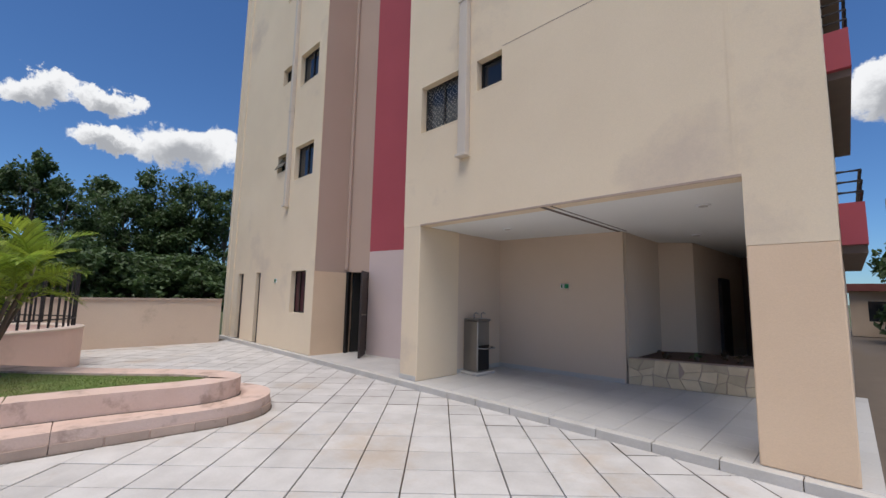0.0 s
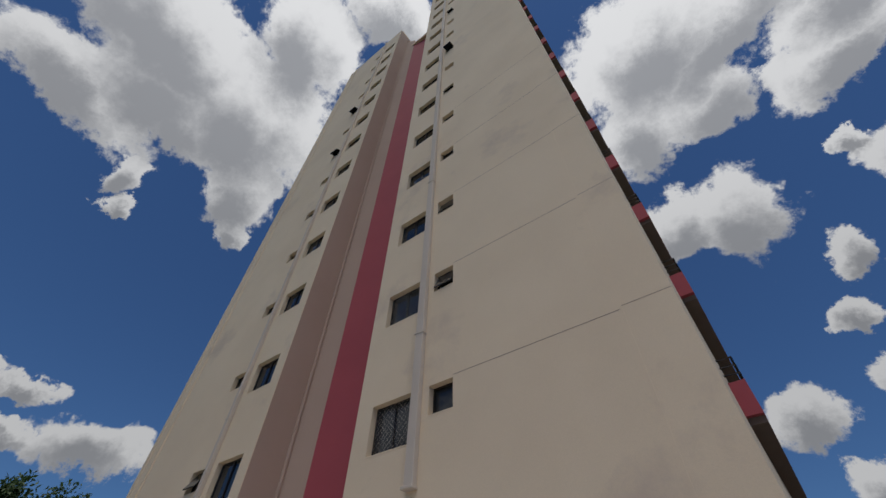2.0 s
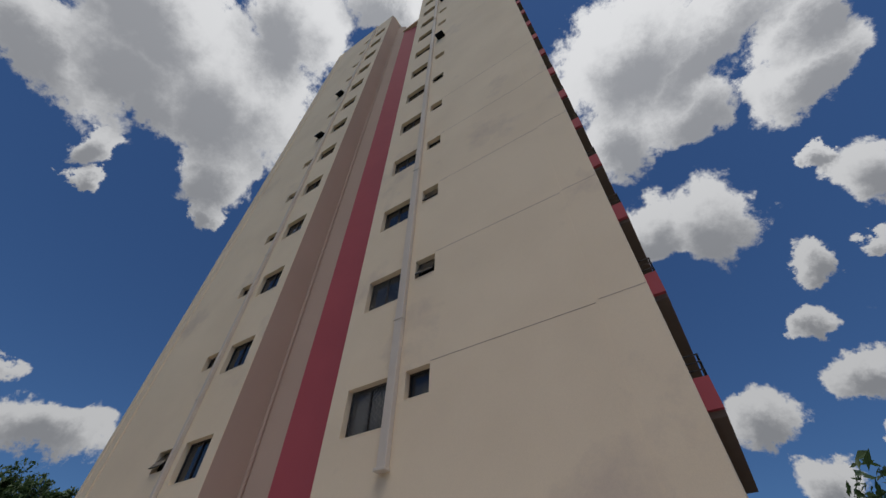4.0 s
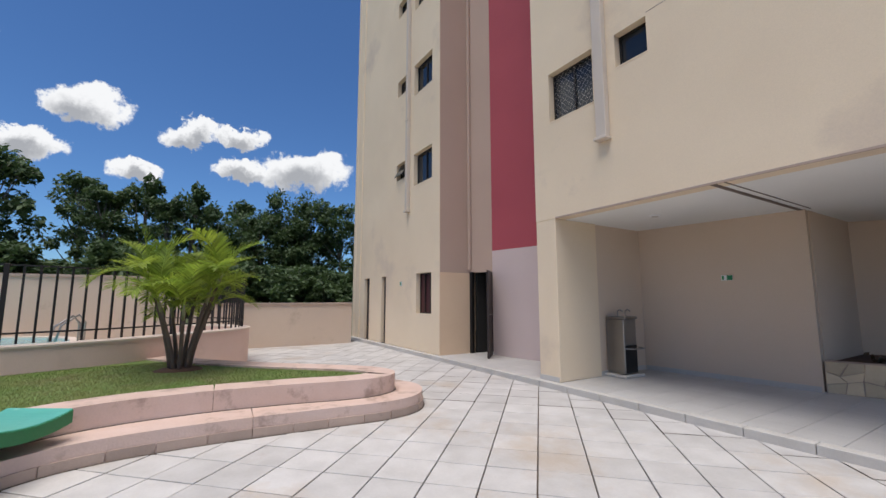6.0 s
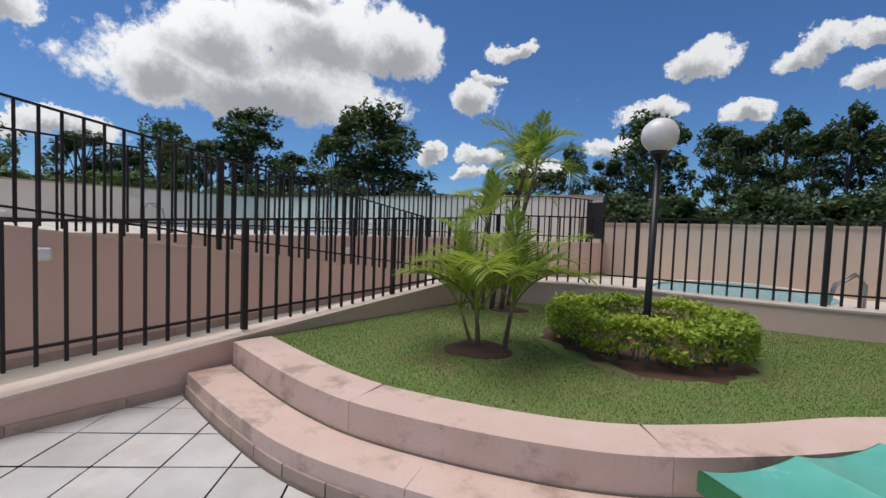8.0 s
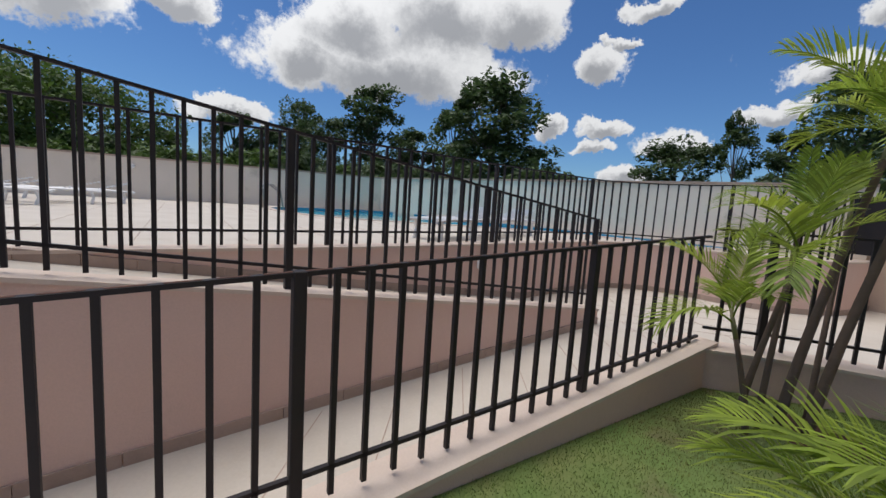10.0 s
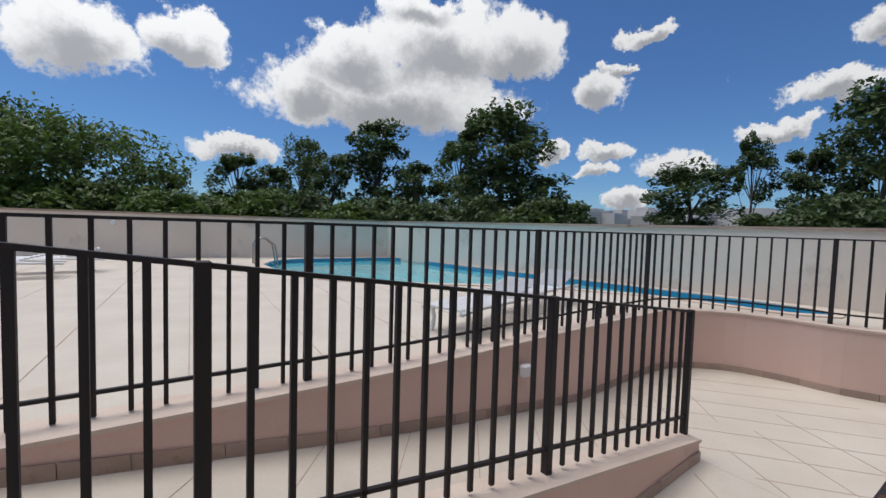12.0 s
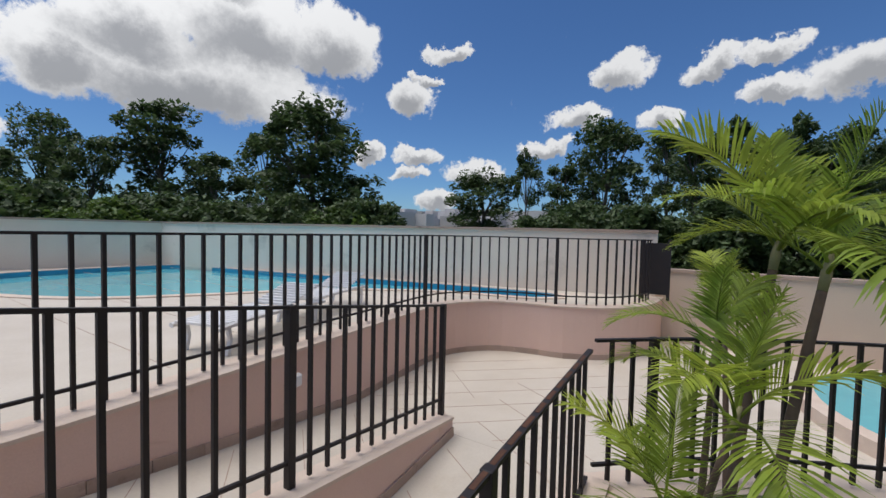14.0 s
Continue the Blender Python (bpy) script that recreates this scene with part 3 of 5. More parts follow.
bm = pierced(bmesh.new(), -6.10, -0.25, 2.83, 43.0, Y0, Y0 + 0.25, big_r + small_r)
built("wall", bm, cream, "cream rendered street-side wall")
bm = box(bmesh.new(), (-6.10, Y0, 0.1), (-5.65, 6.15, 2.83), 0.01)
built("pillar", bm, cream)
bm = box(bmesh.new(), (-0.91, Y0, 0.1), (-0.25, Y0 + 0.6, 2.13), 0.01)
built("pillar", bm, cream_low, "lower pillar repainted in warmer beige")
built("pillar", box(bmesh.new(), (-0.91, Y0, 2.13), (-0.25, Y0 + 0.6, 2.83)), cream)
bm = pierced(bmesh.new(), -15.65, -9.45, 0.1, 40.8, Y0, Y0 + 0.25, big_l + small_l + [(-10.68, -9.86, 1.07, 2.15), (-14.50, -14.05, 0.1, 2.16), (-13.02, -12.68, 0.1, 2.16)])
built("wall", bm, cream, "cream rendered wall of the far block")
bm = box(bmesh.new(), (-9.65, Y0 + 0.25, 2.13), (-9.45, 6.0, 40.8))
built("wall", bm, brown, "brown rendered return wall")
built("wall", box(bmesh.new(), (-9.65, Y0 + 0.25, 0.1), (-9.45, 6.0, 2.13)), cream_low)
built("wall", box(bmesh.new(), (-9.50, Y0 + 0.004, 0.1), (-9.447, 6.0, 2.12)), cream_low)
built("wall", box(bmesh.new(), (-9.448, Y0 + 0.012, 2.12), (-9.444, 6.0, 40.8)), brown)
# recess: slanting door wall, then red and pink wall
REC = [Vector((-9.45, 6.0)), Vector((-8.85, 6.28)), Vector((-6.1, 6.75))]


def slanted(a, b, low, high, mat, name="wall", near=0.0, far=0.2):
    bm = bmesh.new()
    strip(bm, [a, b], near, far, low, high)
    return built(name, bm, mat)


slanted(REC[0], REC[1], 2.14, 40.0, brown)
slanted(REC[0] - Vector((0.02, 0.01)), REC[0] + Vector((0.05, 0.023)), 0.1, 2.14, cream_low)
slanted(REC[1], REC[2], 2.66, 38.5, red)
slanted(REC[1], REC[2], 0.1, 2.66, pale_pink)
built("pipe", tube(bmesh.new(), [(-9.41, 5.98, 2.2), (-9.41, 5.98, 40.5)], 0.05), brown)
built("wall", box(bmesh.new(), (-6.10, Y0 + 0.25, 2.83), (-5.9, 7.2, 43.0)), cream)
# sides, back and roof close the tower
built("wall", box(bmesh.new(), (-15.65, Y0 + 0.25, 0.1), (-15.4, 20, 40.8)), cream)
built("wall", box(bmesh.new(), (-0.45, Y0 + 0.25, 2.83), (-0.25, 20, 43.0)), cream)
built("wall", box(bmesh.new(), (-15.65, 20, 0.1), (-0.25, 20.2, 43.0)), cream)
built("roof", box(bmesh.new(), (-15.6, Y0 + 0.2, 40.8), (-9.45, 20, 41.1)), cream)
built("roof", box(bmesh.new(), (-6.1, Y0, 43.0), (-0.25, 20, 43.4)), cream)
built("roof", box(bmesh.new(), (-9.45, 6.2, 38.5), (-6.0, 20, 38.8)), cream)
built("corner_strip", box(bmesh.new(), (-15.05, Y0 - 0.035, 0.1), (-14.93, Y0, 40.8)), cream)
built("corner_strip", box(bmesh.new(), (-15.65, Y0 - 0.02, 0.1), (-15.45, Y0, 40.8)), cream)
for k in range(5):
    z = 5.49 + RISE * k
    built("joint_line", box(bmesh.new(), (-3.84, Y0 - 0.002, z), (-0.95, Y0 + 0.01, z + 0.012)), skirting)
    built("joint_line", box(bmesh.new(), (-0.95, Y0 - 0.002, z + 0.05), (-0.25, Y0 + 0.01, z + 0.06)), skirting)
built("joint_line", box(bmesh.new(), (-5.64, Y0 - 0.004, 2.825), (-0.91, Y0 + 0.02, 2.85)), skirting)
built("joint_line", box(bmesh.new(), (-0.97, Y0 - 0.006, 2.85), (-0.93, Y0 + 0.01, 43.0)), cream)


def duct(x0, x1, low, high):
    ob = hang(part("pipe_cover", box(bmesh.new(), (x0, Y0 - 0.11, low), (x1, Y0, high), 0.01), pipe_mat, None, "pale painted pipe cover"), building)
    z = low + 2.7
    while z < high:
        hang(part("collar", box(bmesh.new(), (x0 - 0.012, Y0 - 0.122, z), (x1 + 0.012, Y0, z + 0.03)), pipe_mat, None), building)
        z += 5.4
    hang(part("pipe_end", box(bmesh.new(), (x0 - 0.03, Y0 - 0.14, low - 0.05), (x1 + 0.02, Y0, low), 0.01), pipe_mat, None), building)
    return ob


duct(-4.68, -4.50, 3.9, 43.0)
duct(-11.22, -11.10, 3.98, 40.8)


def window(x0, x1, z0, z1, leaves, tilt=0, mat=None, rail=True):
    """A window set back in its opening: frame, leaves of glass, sill, and a near-black sheet painted as the unlit room
    behind.
    """
    y = Y0 + 0.13
    w = new("window")
    w.parent = building
    w.matrix_parent_inverse = Matrix.Translation(building.location).inverted()
    w.location = ((x0 + x1) / 2, y, (z0 + z1) / 2)

    def sub(name, bm, mat, label=""):
        ob = part(name, bm, mat, None, label)
        ob.parent = w
        ob.matrix_parent_inverse = Matrix.Translation(w.location).inverted()
        return ob

    t = 0.035
    bm = bmesh.new()
    box(bm, (x0, y, z0), (x0 + t, y + 0.05, z1))
    box(bm, (x1 - t, y, z0), (x1, y + 0.05, z1))
    box(bm, (x0 + t, y, z0), (x1 - t, y + 0.05, z0 + t))
    box(bm, (x0 + t, y, z1 - t), (x1 - t, y + 0.05, z1))
    for i in range(1, leaves):
        xm = x0 + (x1 - x0) * i / leaves
        box(bm, (xm - 0.02, y, z0 + t), (xm + 0.02, y + 0.05, z1 - t))
    sub("window_frame", bm, frame_dark)
    if tilt:
        h = z1 - z0 - 2 * t
        bm = box(bmesh.new(), (x0 + t, -0.012, -h), (x1 - t, 0.012, 0))
        bmesh.ops.transform(bm, matrix=Matrix.Translation((0, y, z1 - t)) @ Matrix.Rotation(-radians(tilt), 4, "X"), verts=bm.verts)
        sub("pane", bm, glass)
        # thin sheet behind the tilted pane, room shade painted as black
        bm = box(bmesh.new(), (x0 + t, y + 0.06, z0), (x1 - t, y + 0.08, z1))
        sub("room_dark", bm, unlit_black)
    else:
        for i in range(leaves):
            a = x0 + t + (x1 - x0 - 2 * t) * i / leaves
            b = x0 + t + (x1 - x0 - 2 * t) * (i + 1) / leaves
            sub("pane", box(bmesh.new(), (a, y + 0.02 + 0.008 * i, z0 + t), (b, y + 0.026 + 0.008 * i, z1 - t)), mat or glass)
    sub("sill", box(bmesh.new(), (x0, Y0 - 0.004, z0 - 0.02), (x1, Y0 + 0.13, z0 + 0.004)), cream)


rng = random.Random(5)
for k, h in enumerate(big_r):
    window(*h, 2)
for k, h in enumerate(small_r):
    window(*h, 1, tilt=(0, 22, 18, 0, 0, 25, 0, 60, 0, 0, 35, 0, 0, 0)[k])
for k, h in enumerate(big_l):
    window(*h, 2)
for k, h in enumerate(small_l):
    window(*h, 1, tilt=(30, 0, 0, 0, 0, 0, 55, 0, 60, 0, 0, 0, 0)[k])
window(-10.68, -9.86, 1.07, 2.15, 3, mat=maroon)
for x0, x1 in ((-14.50, -14.05), (-13.02, -12.68)):
    built("door", box(bmesh.new(), (x0, Y0 + 0.1, 0.1), (x1, Y0 + 0.15, 2.16)), door_wood, "narrow maroon door")

# guards of thin wire in two windows
def netting(x0, x1, z0, z1):
    bm = bmesh.new()
    n = 9
    for s in (1, -1):
        for i in range(-n, n + 1):
            c = (x0 + x1) / 2 + i * 0.1
            if z1 > z0:
                h = z1 - z0
                pts = [(c - s * h / 2, z0), (c + s * h / 2, z1)]
                (xa, za), (xb, zb) = pts
                ta = max(0, min(1, (x0 - xa) / (xb - xa) if xb > xa else (x1 - xa) / (xb - xa)))
                tb = max(0, min(1, (x1 - xa) / (xb - xa) if xb > xa else (x0 - xa) / (xb - xa)))
                if tb - ta > 0.05:
                    p = [(xa + (xb - xa) * u, Y0 + 0.1, za + h * u) for u in (ta, tb)]
                    tube(bm, p, 0.0013, 4)
    return built("window_net", bm, kerb_mat, "white safety net")


netting(-5.66, -4.8, 4.6, 5.42)
netting(-5.66, -4.8, 4.6 + RISE, 5.42 + RISE)

# balconies on the far side of the tower
for k in range(15):
    z = 2.45 + RISE * k
    balcony = new("balcony")
    balcony.location = (-0.1, 11, z)
    hang(balcony, building)

    def bpart(name, bm, mat, label=""):
        ob = part(name, bm, mat, None, label)
        ob.parent = balcony
        ob.matrix_parent_inverse = Matrix.Translation(balcony.location).inverted()

    bpart("parapet", box(bmesh.new(), (-0.25, 8.6, z), (0.03, 8.7, z + 0.62)), red, "red rendered parapet")
    bpart("parapet", box(bmesh.new(), (-0.05, 8.7, z), (0.03, 13.5, z + 0.62)), red, "red rendered parapet")
    bpart("slab", box(bmesh.new(), (-0.25, 8.7, z - 0.12), (0.02, 13.4, z + 0.02)), dark_brown)
    for j in range(3):
        bpart("rail", tube(bmesh.new(), [(-0.25, 8.65, z + 0.78 + 0.16 * j), (0.01, 8.65, z + 0.78 + 0.16 * j), (0.01, 13.4, z + 0.78 + 0.16 * j)], 0.022, 6), iron)

# ---- porch under the tower ----
bm = bmesh.new()
prism(bm, [(-15.65, 5.0), (-0.1, 5.0), (-0.1, 20), (-15.65, 20)], -0.2, 0.085)
structure("porch_base", bm, joint_mat, "slab edge of the covered porch", "floor")
bm = bmesh.new()
box(bm, (-5.9, Y0 + 0.25, 2.83), (-0.45, 17, 2.95))
tagged(finish("ceiling", bm, white_paint), "white painted porch ceiling with a shadow gap", "ceiling", kind="structure")
# no recess here: the gap's shadow is the dark colour of these strips
bm = boxed((-3.2, Y0 + 0.02, 2.822), (-3.14, 9.7, 2.829))
box(bm, (-3.05, Y0 + 0.02, 2.822), (-3.035, 7.8, 2.829))
structure("trim_ceiling_gap_shade", bm, dark_brown, "dark narrow strip painting the shadow gap of the porch ceiling", "trim")


def line_between(a, b, n=8):
    return [a.lerp(b, i / n) for i in range(n + 1)]


def inner_wall(name, a, b, mat, low=0.1, high=2.83, label="beige rendered porch wall"):
    bm = bmesh.new()
    strip(bm, [Vector(a), Vector(b)], 0, 0.15, low, high)
    return structure(name, bm, mat, label, "wall")


inner_wall("wall_porch_1", (-5.70, 6.15), (-5.70, 7.55), interior)
inner_wall("wall_porch_2", (-5.70, 7.55), (-3.12, 7.82), interior)
inner_wall("wall_porch_3", (-3.12, 7.97), (-3.12, 9.8), interior)
inner_wall("wall_porch_4", (-3.12, 9.8), (-2.55, 10.2), interior)
inner_wall("wall_porch_5", (-2.55, 10.2), (-2.35, 14.5), interior)
inner_wall("wall_porch_6", (-2.35, 14.5), (-0.25, 14.5), dark_brown, label="dark wall at the back of the porch")
inner_wall("wall_porch_7", (-0.4, 14.5), (-0.4, 9.6), interior)
bm = boxed((-2.52, 12.0, 0.1), (-2.4, 13.0, 2.15))
structure("door_2", bm, door_wood, "dark closed door at the back of the porch", "door")

pskirt = empty("porch_skirting", "pale tile skirting round the porch walls", "skirting", (-4, 7, 0.1), kind="structure")
for a, b in (((-5.70, 6.15), (-5.70, 7.54)), ((-5.68, 7.55), (-3.14, 7.82)), ((-6.10, 5.10), (-5.66, 5.10))):
    ln = line_between(Vector(a), Vector(b))
    run_of_blocks("skirting_tile", ln, -0.012, 0.0, 0.1, 0.18, porch_tile, pskirt, 0.42)

# stone planter in the porch
def stone_planter():
    p = empty("stone_planter", "low planter faced with split yellow stone", "planter", (-2.2, 8.5, 0.1))
    a, b = Vector((-3.1, 7.86)), Vector((-0.45, 8.6))
    bm = bmesh.new()
    strip(bm, [a, b], 0.0, 0.2, 0.1, 0.55)
    hang(part("core", bm, skirting, None), p)
    d = (b - a).normalized()
    n = Vector((-d.y, d.x))
    r = random.Random(3)
    total = (b - a).length
    cols, rows = 13, 3
    grid = [[(total * i / cols + (r.uniform(-0.07, 0.07) if 0 < i < cols else 0), 0.1 + 0.45 * j / rows + (r.uniform(-0.055, 0.055) if 0 < j < rows else 0)) for j in range(rows + 1)] for i in range(cols + 1)]
    for i in range(cols):
        j = 0
        while j < rows:
            tall = 2 if j + 2 <= rows and r.random() < 0.25 else 1
            quad = [grid[i][j], grid[i + 1][j], grid[i + 1][j + tall], grid[i][j + tall]]
            cx, cz = sum(q[0] for q in quad) / 4, sum(q[1] for q in quad) / 4
            proud = r.uniform(0.004, 0.022)
            bm = bmesh.new()
            rings = []
            for shrink, out in ((0.95, -0.03), (0.95, proud - 0.006), (0.88, proud)):
                ring = []
                for x, z in quad:
                    q = a + d * (cx + (x - cx) * shrink) - n * out
                    ring.append(bm.verts.new((q.x, q.y, cz + (z - cz) * shrink)))
                rings.append(ring)
            for p0, p1 in zip(rings, rings[1:]):
                for k in range(4):
                    bm.faces.new((p0[k], p0[(k + 1) % 4], p1[(k + 1) % 4], p1[k]))
            bm.faces.new(rings[-1])
            hang(part("stone", bm, stone_mat, None), p)
            j += tall
    bm = bmesh.new()
    prism(bm, [(-3.1, 8.06), (-0.5, 8.78), (-0.5, 10.0), (-2.5, 10.1), (-3.1, 9.7)], 0.1, 0.52)
    hang(part("soil", bm, soil, None, "bare dark soil"), p)


stone_planter()


def shrub(name, at, size, count, mat, label, seed, leaf=0.05):
    r = random.Random(seed)
    s = empty(name, label, "plant", at)
    bm = bmesh.new()
    for i in range(6):
        a = r.uniform(0, math.tau)
        tube(bm, [(0, 0, 0), (math.cos(a) * size * 0.4, math.sin(a) * size * 0.4, size * r.uniform(0.5, 1.0))], [0.01, 0.004], 5)
    part("stem", bm, bark, s)
    bm = bmesh.new()
    for i in range(count):
        v = Vector((r.gauss(0, 0.4), r.gauss(0, 0.4), abs(r.gauss(0.6, 0.3)))) * size
        scatter_leaf(bm, v, leaf, r)
    part("leaves", bm, mat, s)
    return s


def scatter_leaf(bm, at, size, r):
    m = Euler((r.uniform(-0.9, 0.9), r.uniform(-0.9, 0.9), r.uniform(0, 6.3))).to_matrix()
    w = size * r.uniform(0.7, 1.3)
    vs = [bm.verts.new(at + m @ Vector(p)) for p in ((-w, 0, 0), (0, -w * 0.5, w * 0.12), (w, 0, 0), (0, w * 0.5, w * 0.12))]
    bm.faces.new(vs)


for i, (x, y) in enumerate(((-2.7, 8.6), (-2.2, 8.7), (-1.6, 8.9), (-1.1, 9.0), (-1.9, 9.3))):
    shrub("porch_plant", (x, y, 0.52), 0.13, 14, tree_leaf if i % 2 else dry_leaf, "small sparse plant in dry soil", 40 + i)

# drinking fountain
def fountain():
    f = empty("drinking_fountain", "grey steel drinking fountain against the porch wall", "fountain", (-5.48, 6.55, 0.1))
    part("cabinet", boxed((-0.2, -0.2, 0.06), (0.16, 0.16, 1.0), 0.012), steel, f)
    part("side_panel", boxed((0.162, -0.18, 0.08), (0.17, 0.14, 0.55)), frame_dark, f, "brushed steel front")
    part("base", boxed((-0.22, -0.28, 0.0), (0.22, 0.28, 0.05), 0.01), kerb_mat, f)
    part("basin", boxed((-0.2, -0.21, 1.0), (0.2, 0.17, 1.05), 0.02), steel, f)
    for y in (-0.12, 0.1):
        part("tap", tube(bmesh.new(), [(0.0, y, 1.05), (0.0, y, 1.14), (0.05, y, 1.17), (0.1, y, 1.14)], 0.012), steel, f)
    part("footrest", tube(bmesh.new(), [(0.17, -0.2, 0.5), (0.3, -0.15, 0.5), (0.3, 0.15, 0.5), (0.17, 0.2, 0.5)], 0.012), steel, f)


fountain()
sgn = empty("exit_sign", "small white and green exit sign on the wall", "sign", (-4.2, 7.68, 1.82))
part("plate", boxed((-0.09, -0.025, -0.045), (0.09, -0.015, 0.045)), plastic, sgn)
part("symbol", boxed((0.0, -0.03, -0.04), (0.085, -0.026, 0.04)), green_sign, sgn)
part("symbol", boxed((-0.075, -0.03, -0.035), (-0.045, -0.026, 0.035)), green_sign, sgn)
sg2 = empty("exit_sign", "tiny green sign beside the shutter", "sign", (-11.6, Y0, 1.9))
part("plate", boxed((-0.06, -0.02, -0.06), (0.06, 0.0, 0.06)), plastic, sg2)
part("symbol", boxed((-0.045, -0.024, -0.045), (0.045, -0.0201, 0.045)), green_sign, sg2)
for x, y in ((-4.6, 6.3), (-1.5, 6.3), (-2.2, 9.0)):
    d = empty("downlight", "small round white ceiling light", "lamp", (x, y, 2.83))
    part("ring", tube(bmesh.new(), [(0, 0, -0.02), (0, 0, 0)], [0.08, 0.09], 16), plastic, d)
    part("lens", tube(bmesh.new(), [(0, 0, -0.026), (0, 0, -0.018)], 0.055, 12), kerb_mat, d)

# open door in the recess
d1 = empty("door_1", "dark wooden door standing open in the recess", "door", (-8.87, 6.25, 0.1), kind="structure")
door_dir = Vector((0.70, -0.71)).normalized()
bm = bmesh.new()
strip(bm, [Vector((0, 0)), door_dir * 0.72], -0.02, 0.02, 0.01, 2.03)
part("door_leaf", bm, door_wood, d1)
bm = bmesh.new()
end = door_dir * 0.66
tube(bm, [(end.x, end.y, 1.0), (end.x + 0.06, end.y + 0.01, 1.0), (end.x + 0.07, end.y + 0.1, 1.0)], 0.012)
part("door_handle", bm, steel, d1, "steel handle")
bm = bmesh.new()
strip(bm, [Vector((-9.42, 6.0)), Vector((-9.36, 6.03))], -0.03, 0.1, 0.1, 2.14)
hang(part("door_frame", bm, frame_dark, None), d1)
# black sheets behind and beside the doorway paint its unlit interior
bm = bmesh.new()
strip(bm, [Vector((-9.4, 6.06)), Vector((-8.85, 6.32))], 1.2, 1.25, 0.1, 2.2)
hang(part("room_dark", bm, unlit_black, None), d1)
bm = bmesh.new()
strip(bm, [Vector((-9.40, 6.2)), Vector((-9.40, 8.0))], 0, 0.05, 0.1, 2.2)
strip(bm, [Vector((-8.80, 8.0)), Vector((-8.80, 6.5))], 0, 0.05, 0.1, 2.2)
hang(part("room_dark", bm, unlit_black, None), d1)


# ---- fences ----
def fence(name, line, top, height, label, post_every=2.16, spacing=0.18, tail=0.0, known=0.0):
    """Square iron bars hung from a flat top channel, a lower rail, and thicker posts."""
    f = empty(name, label, "fence", (line[0].x, line[0].y, 0), group="iron fences of the pool")
    off = Vector((line[0].x, line[0].y, 0))

    def local(p, z):
        return Vector((p.x, p.y, z)) - off

    length = [0.0]
    for a, b in zip(line, line[1:]):
        length.append(length[-1] + (b - a).length)

    def at(s):
        for i in range(len(line) - 1):
            if s <= length[i + 1] + 1e-6:
                u = (s - length[i]) / (length[i + 1] - length[i])
                d = (line[i + 1] - line[i]).normalized()
                return line[i].lerp(line[i + 1], u), d
        return line[-1], (line[-1] - line[-2]).normalized()

    bar = boxed((-0.014, -0.014, 0), (0.014, 0.014, height - 0.02))
    bar_mesh = bpy.data.meshes.new("bar")
    bar.to_mesh(bar_mesh)
    bar.free()
    bar_mesh.materials.append(iron)
    post = boxed((-0.03, -0.03, -0.04), (0.03, 0.03, height + 0.004), 0.004)
    post_mesh = bpy.data.meshes.new("post")
    post.to_mesh(post_mesh)
    post.free()
    post_mesh.materials.append(iron)
    per = max(1, round(post_every / spacing))
    gap = post_every / per
    first = -math.floor(known / gap)
    n = math.floor((length[-1] - known) / gap) - first
    for i in range(n + 1):
        p, d = at(known + (first + i) * gap)
        thick = (first + i) % per == 0
        ob = new("post" if thick else "bar", post_mesh if thick else bar_mesh)
        z = top(p) - height
        ob.matrix_basis = Matrix.Translation(local(p, z)) @ Matrix.Rotation(math.atan2(d.y, d.x), 4, "Z")
        ob.parent = f
    for nm, z0, z1, w in (("top_rail", -0.022, 0.0, 0.02), ("bottom_rail", -height + 0.14, -height + 0.165, 0.014)):
        bm = bmesh.new()
        ln = [p - Vector((line[0].x, line[0].y)) for p in line]
        o = Vector((line[0].x, line[0].y))
        strip(bm, ln, -w, w, lambda p: top(p + o) + z0, lambda p: top(p + o) + z1)
        part(nm, bm, iron, f)
    if tail:
        for i in range(n):
            bm = bmesh.new()
            a, d = at(known + (first + i + 0.14) * gap)
            b, _ = at(known + (first + i + 0.86) * gap)
            strip(bm, [a - Vector((off.x, off.y)), b - Vector((off.x, off.y))], -0.012, 0.012, lambda p: top(p + Vector((off.x, off.y))) + 0.0005, lambda p: top(p + Vector((off.x, off.y))) + 0.002)
            part("channel_floor", bm, rust, f, "rusty inside of the top channel")
    return f


def line_of(a, b, n=12):
    return [Vector(a).lerp(Vector(b), i / n) for i in range(n + 1)]


fence("iron_fence", line_of((-7.25, -7.13), (1.4, -7.0), 30), lambda p: 1.69 + 0.05 * (-3.36 - p.x), 1.16, "dark brown iron fence on the low ramp wall", 2.13, tail=1, known=1.75)
fence("iron_fence", line_of((-7.88, -8.90), (1.5, -8.25), 30), lambda p: 1.93 + 0.139 * (p.x + 7.93), 1.24, "dark brown iron fence on the middle ramp wall", 2.12)
FC = [p + s * 0.18 for p, s in zip(WALL_C, sides_of(WALL_C))]
FC = [p for p in FC if p.x > -13.65]
POST_C = sum((b - a).length for a, b in zip(FC, FC[1:]) if b.x > -4.5)
fence("iron_fence", FC, lambda p: 2.70, 1.26, "dark brown iron fence along the pool deck", 2.83, 0.189, known=POST_C)
KF = [p.copy() for p in LOW_WALL]
POST_L = sum((b - a).length for a, b in zip(KF, KF[1:]) if b.y < -4.68)
fence("iron_fence", KF, lambda p: 1.96, 1.14, "dark brown iron fence round the small pool", 2.34, 0.18, known=POST_L)
gate = empty("pool_gate", "dark closed metal gate panel at the pool deck", "gate", (-13.68, -7.35, 1.43))
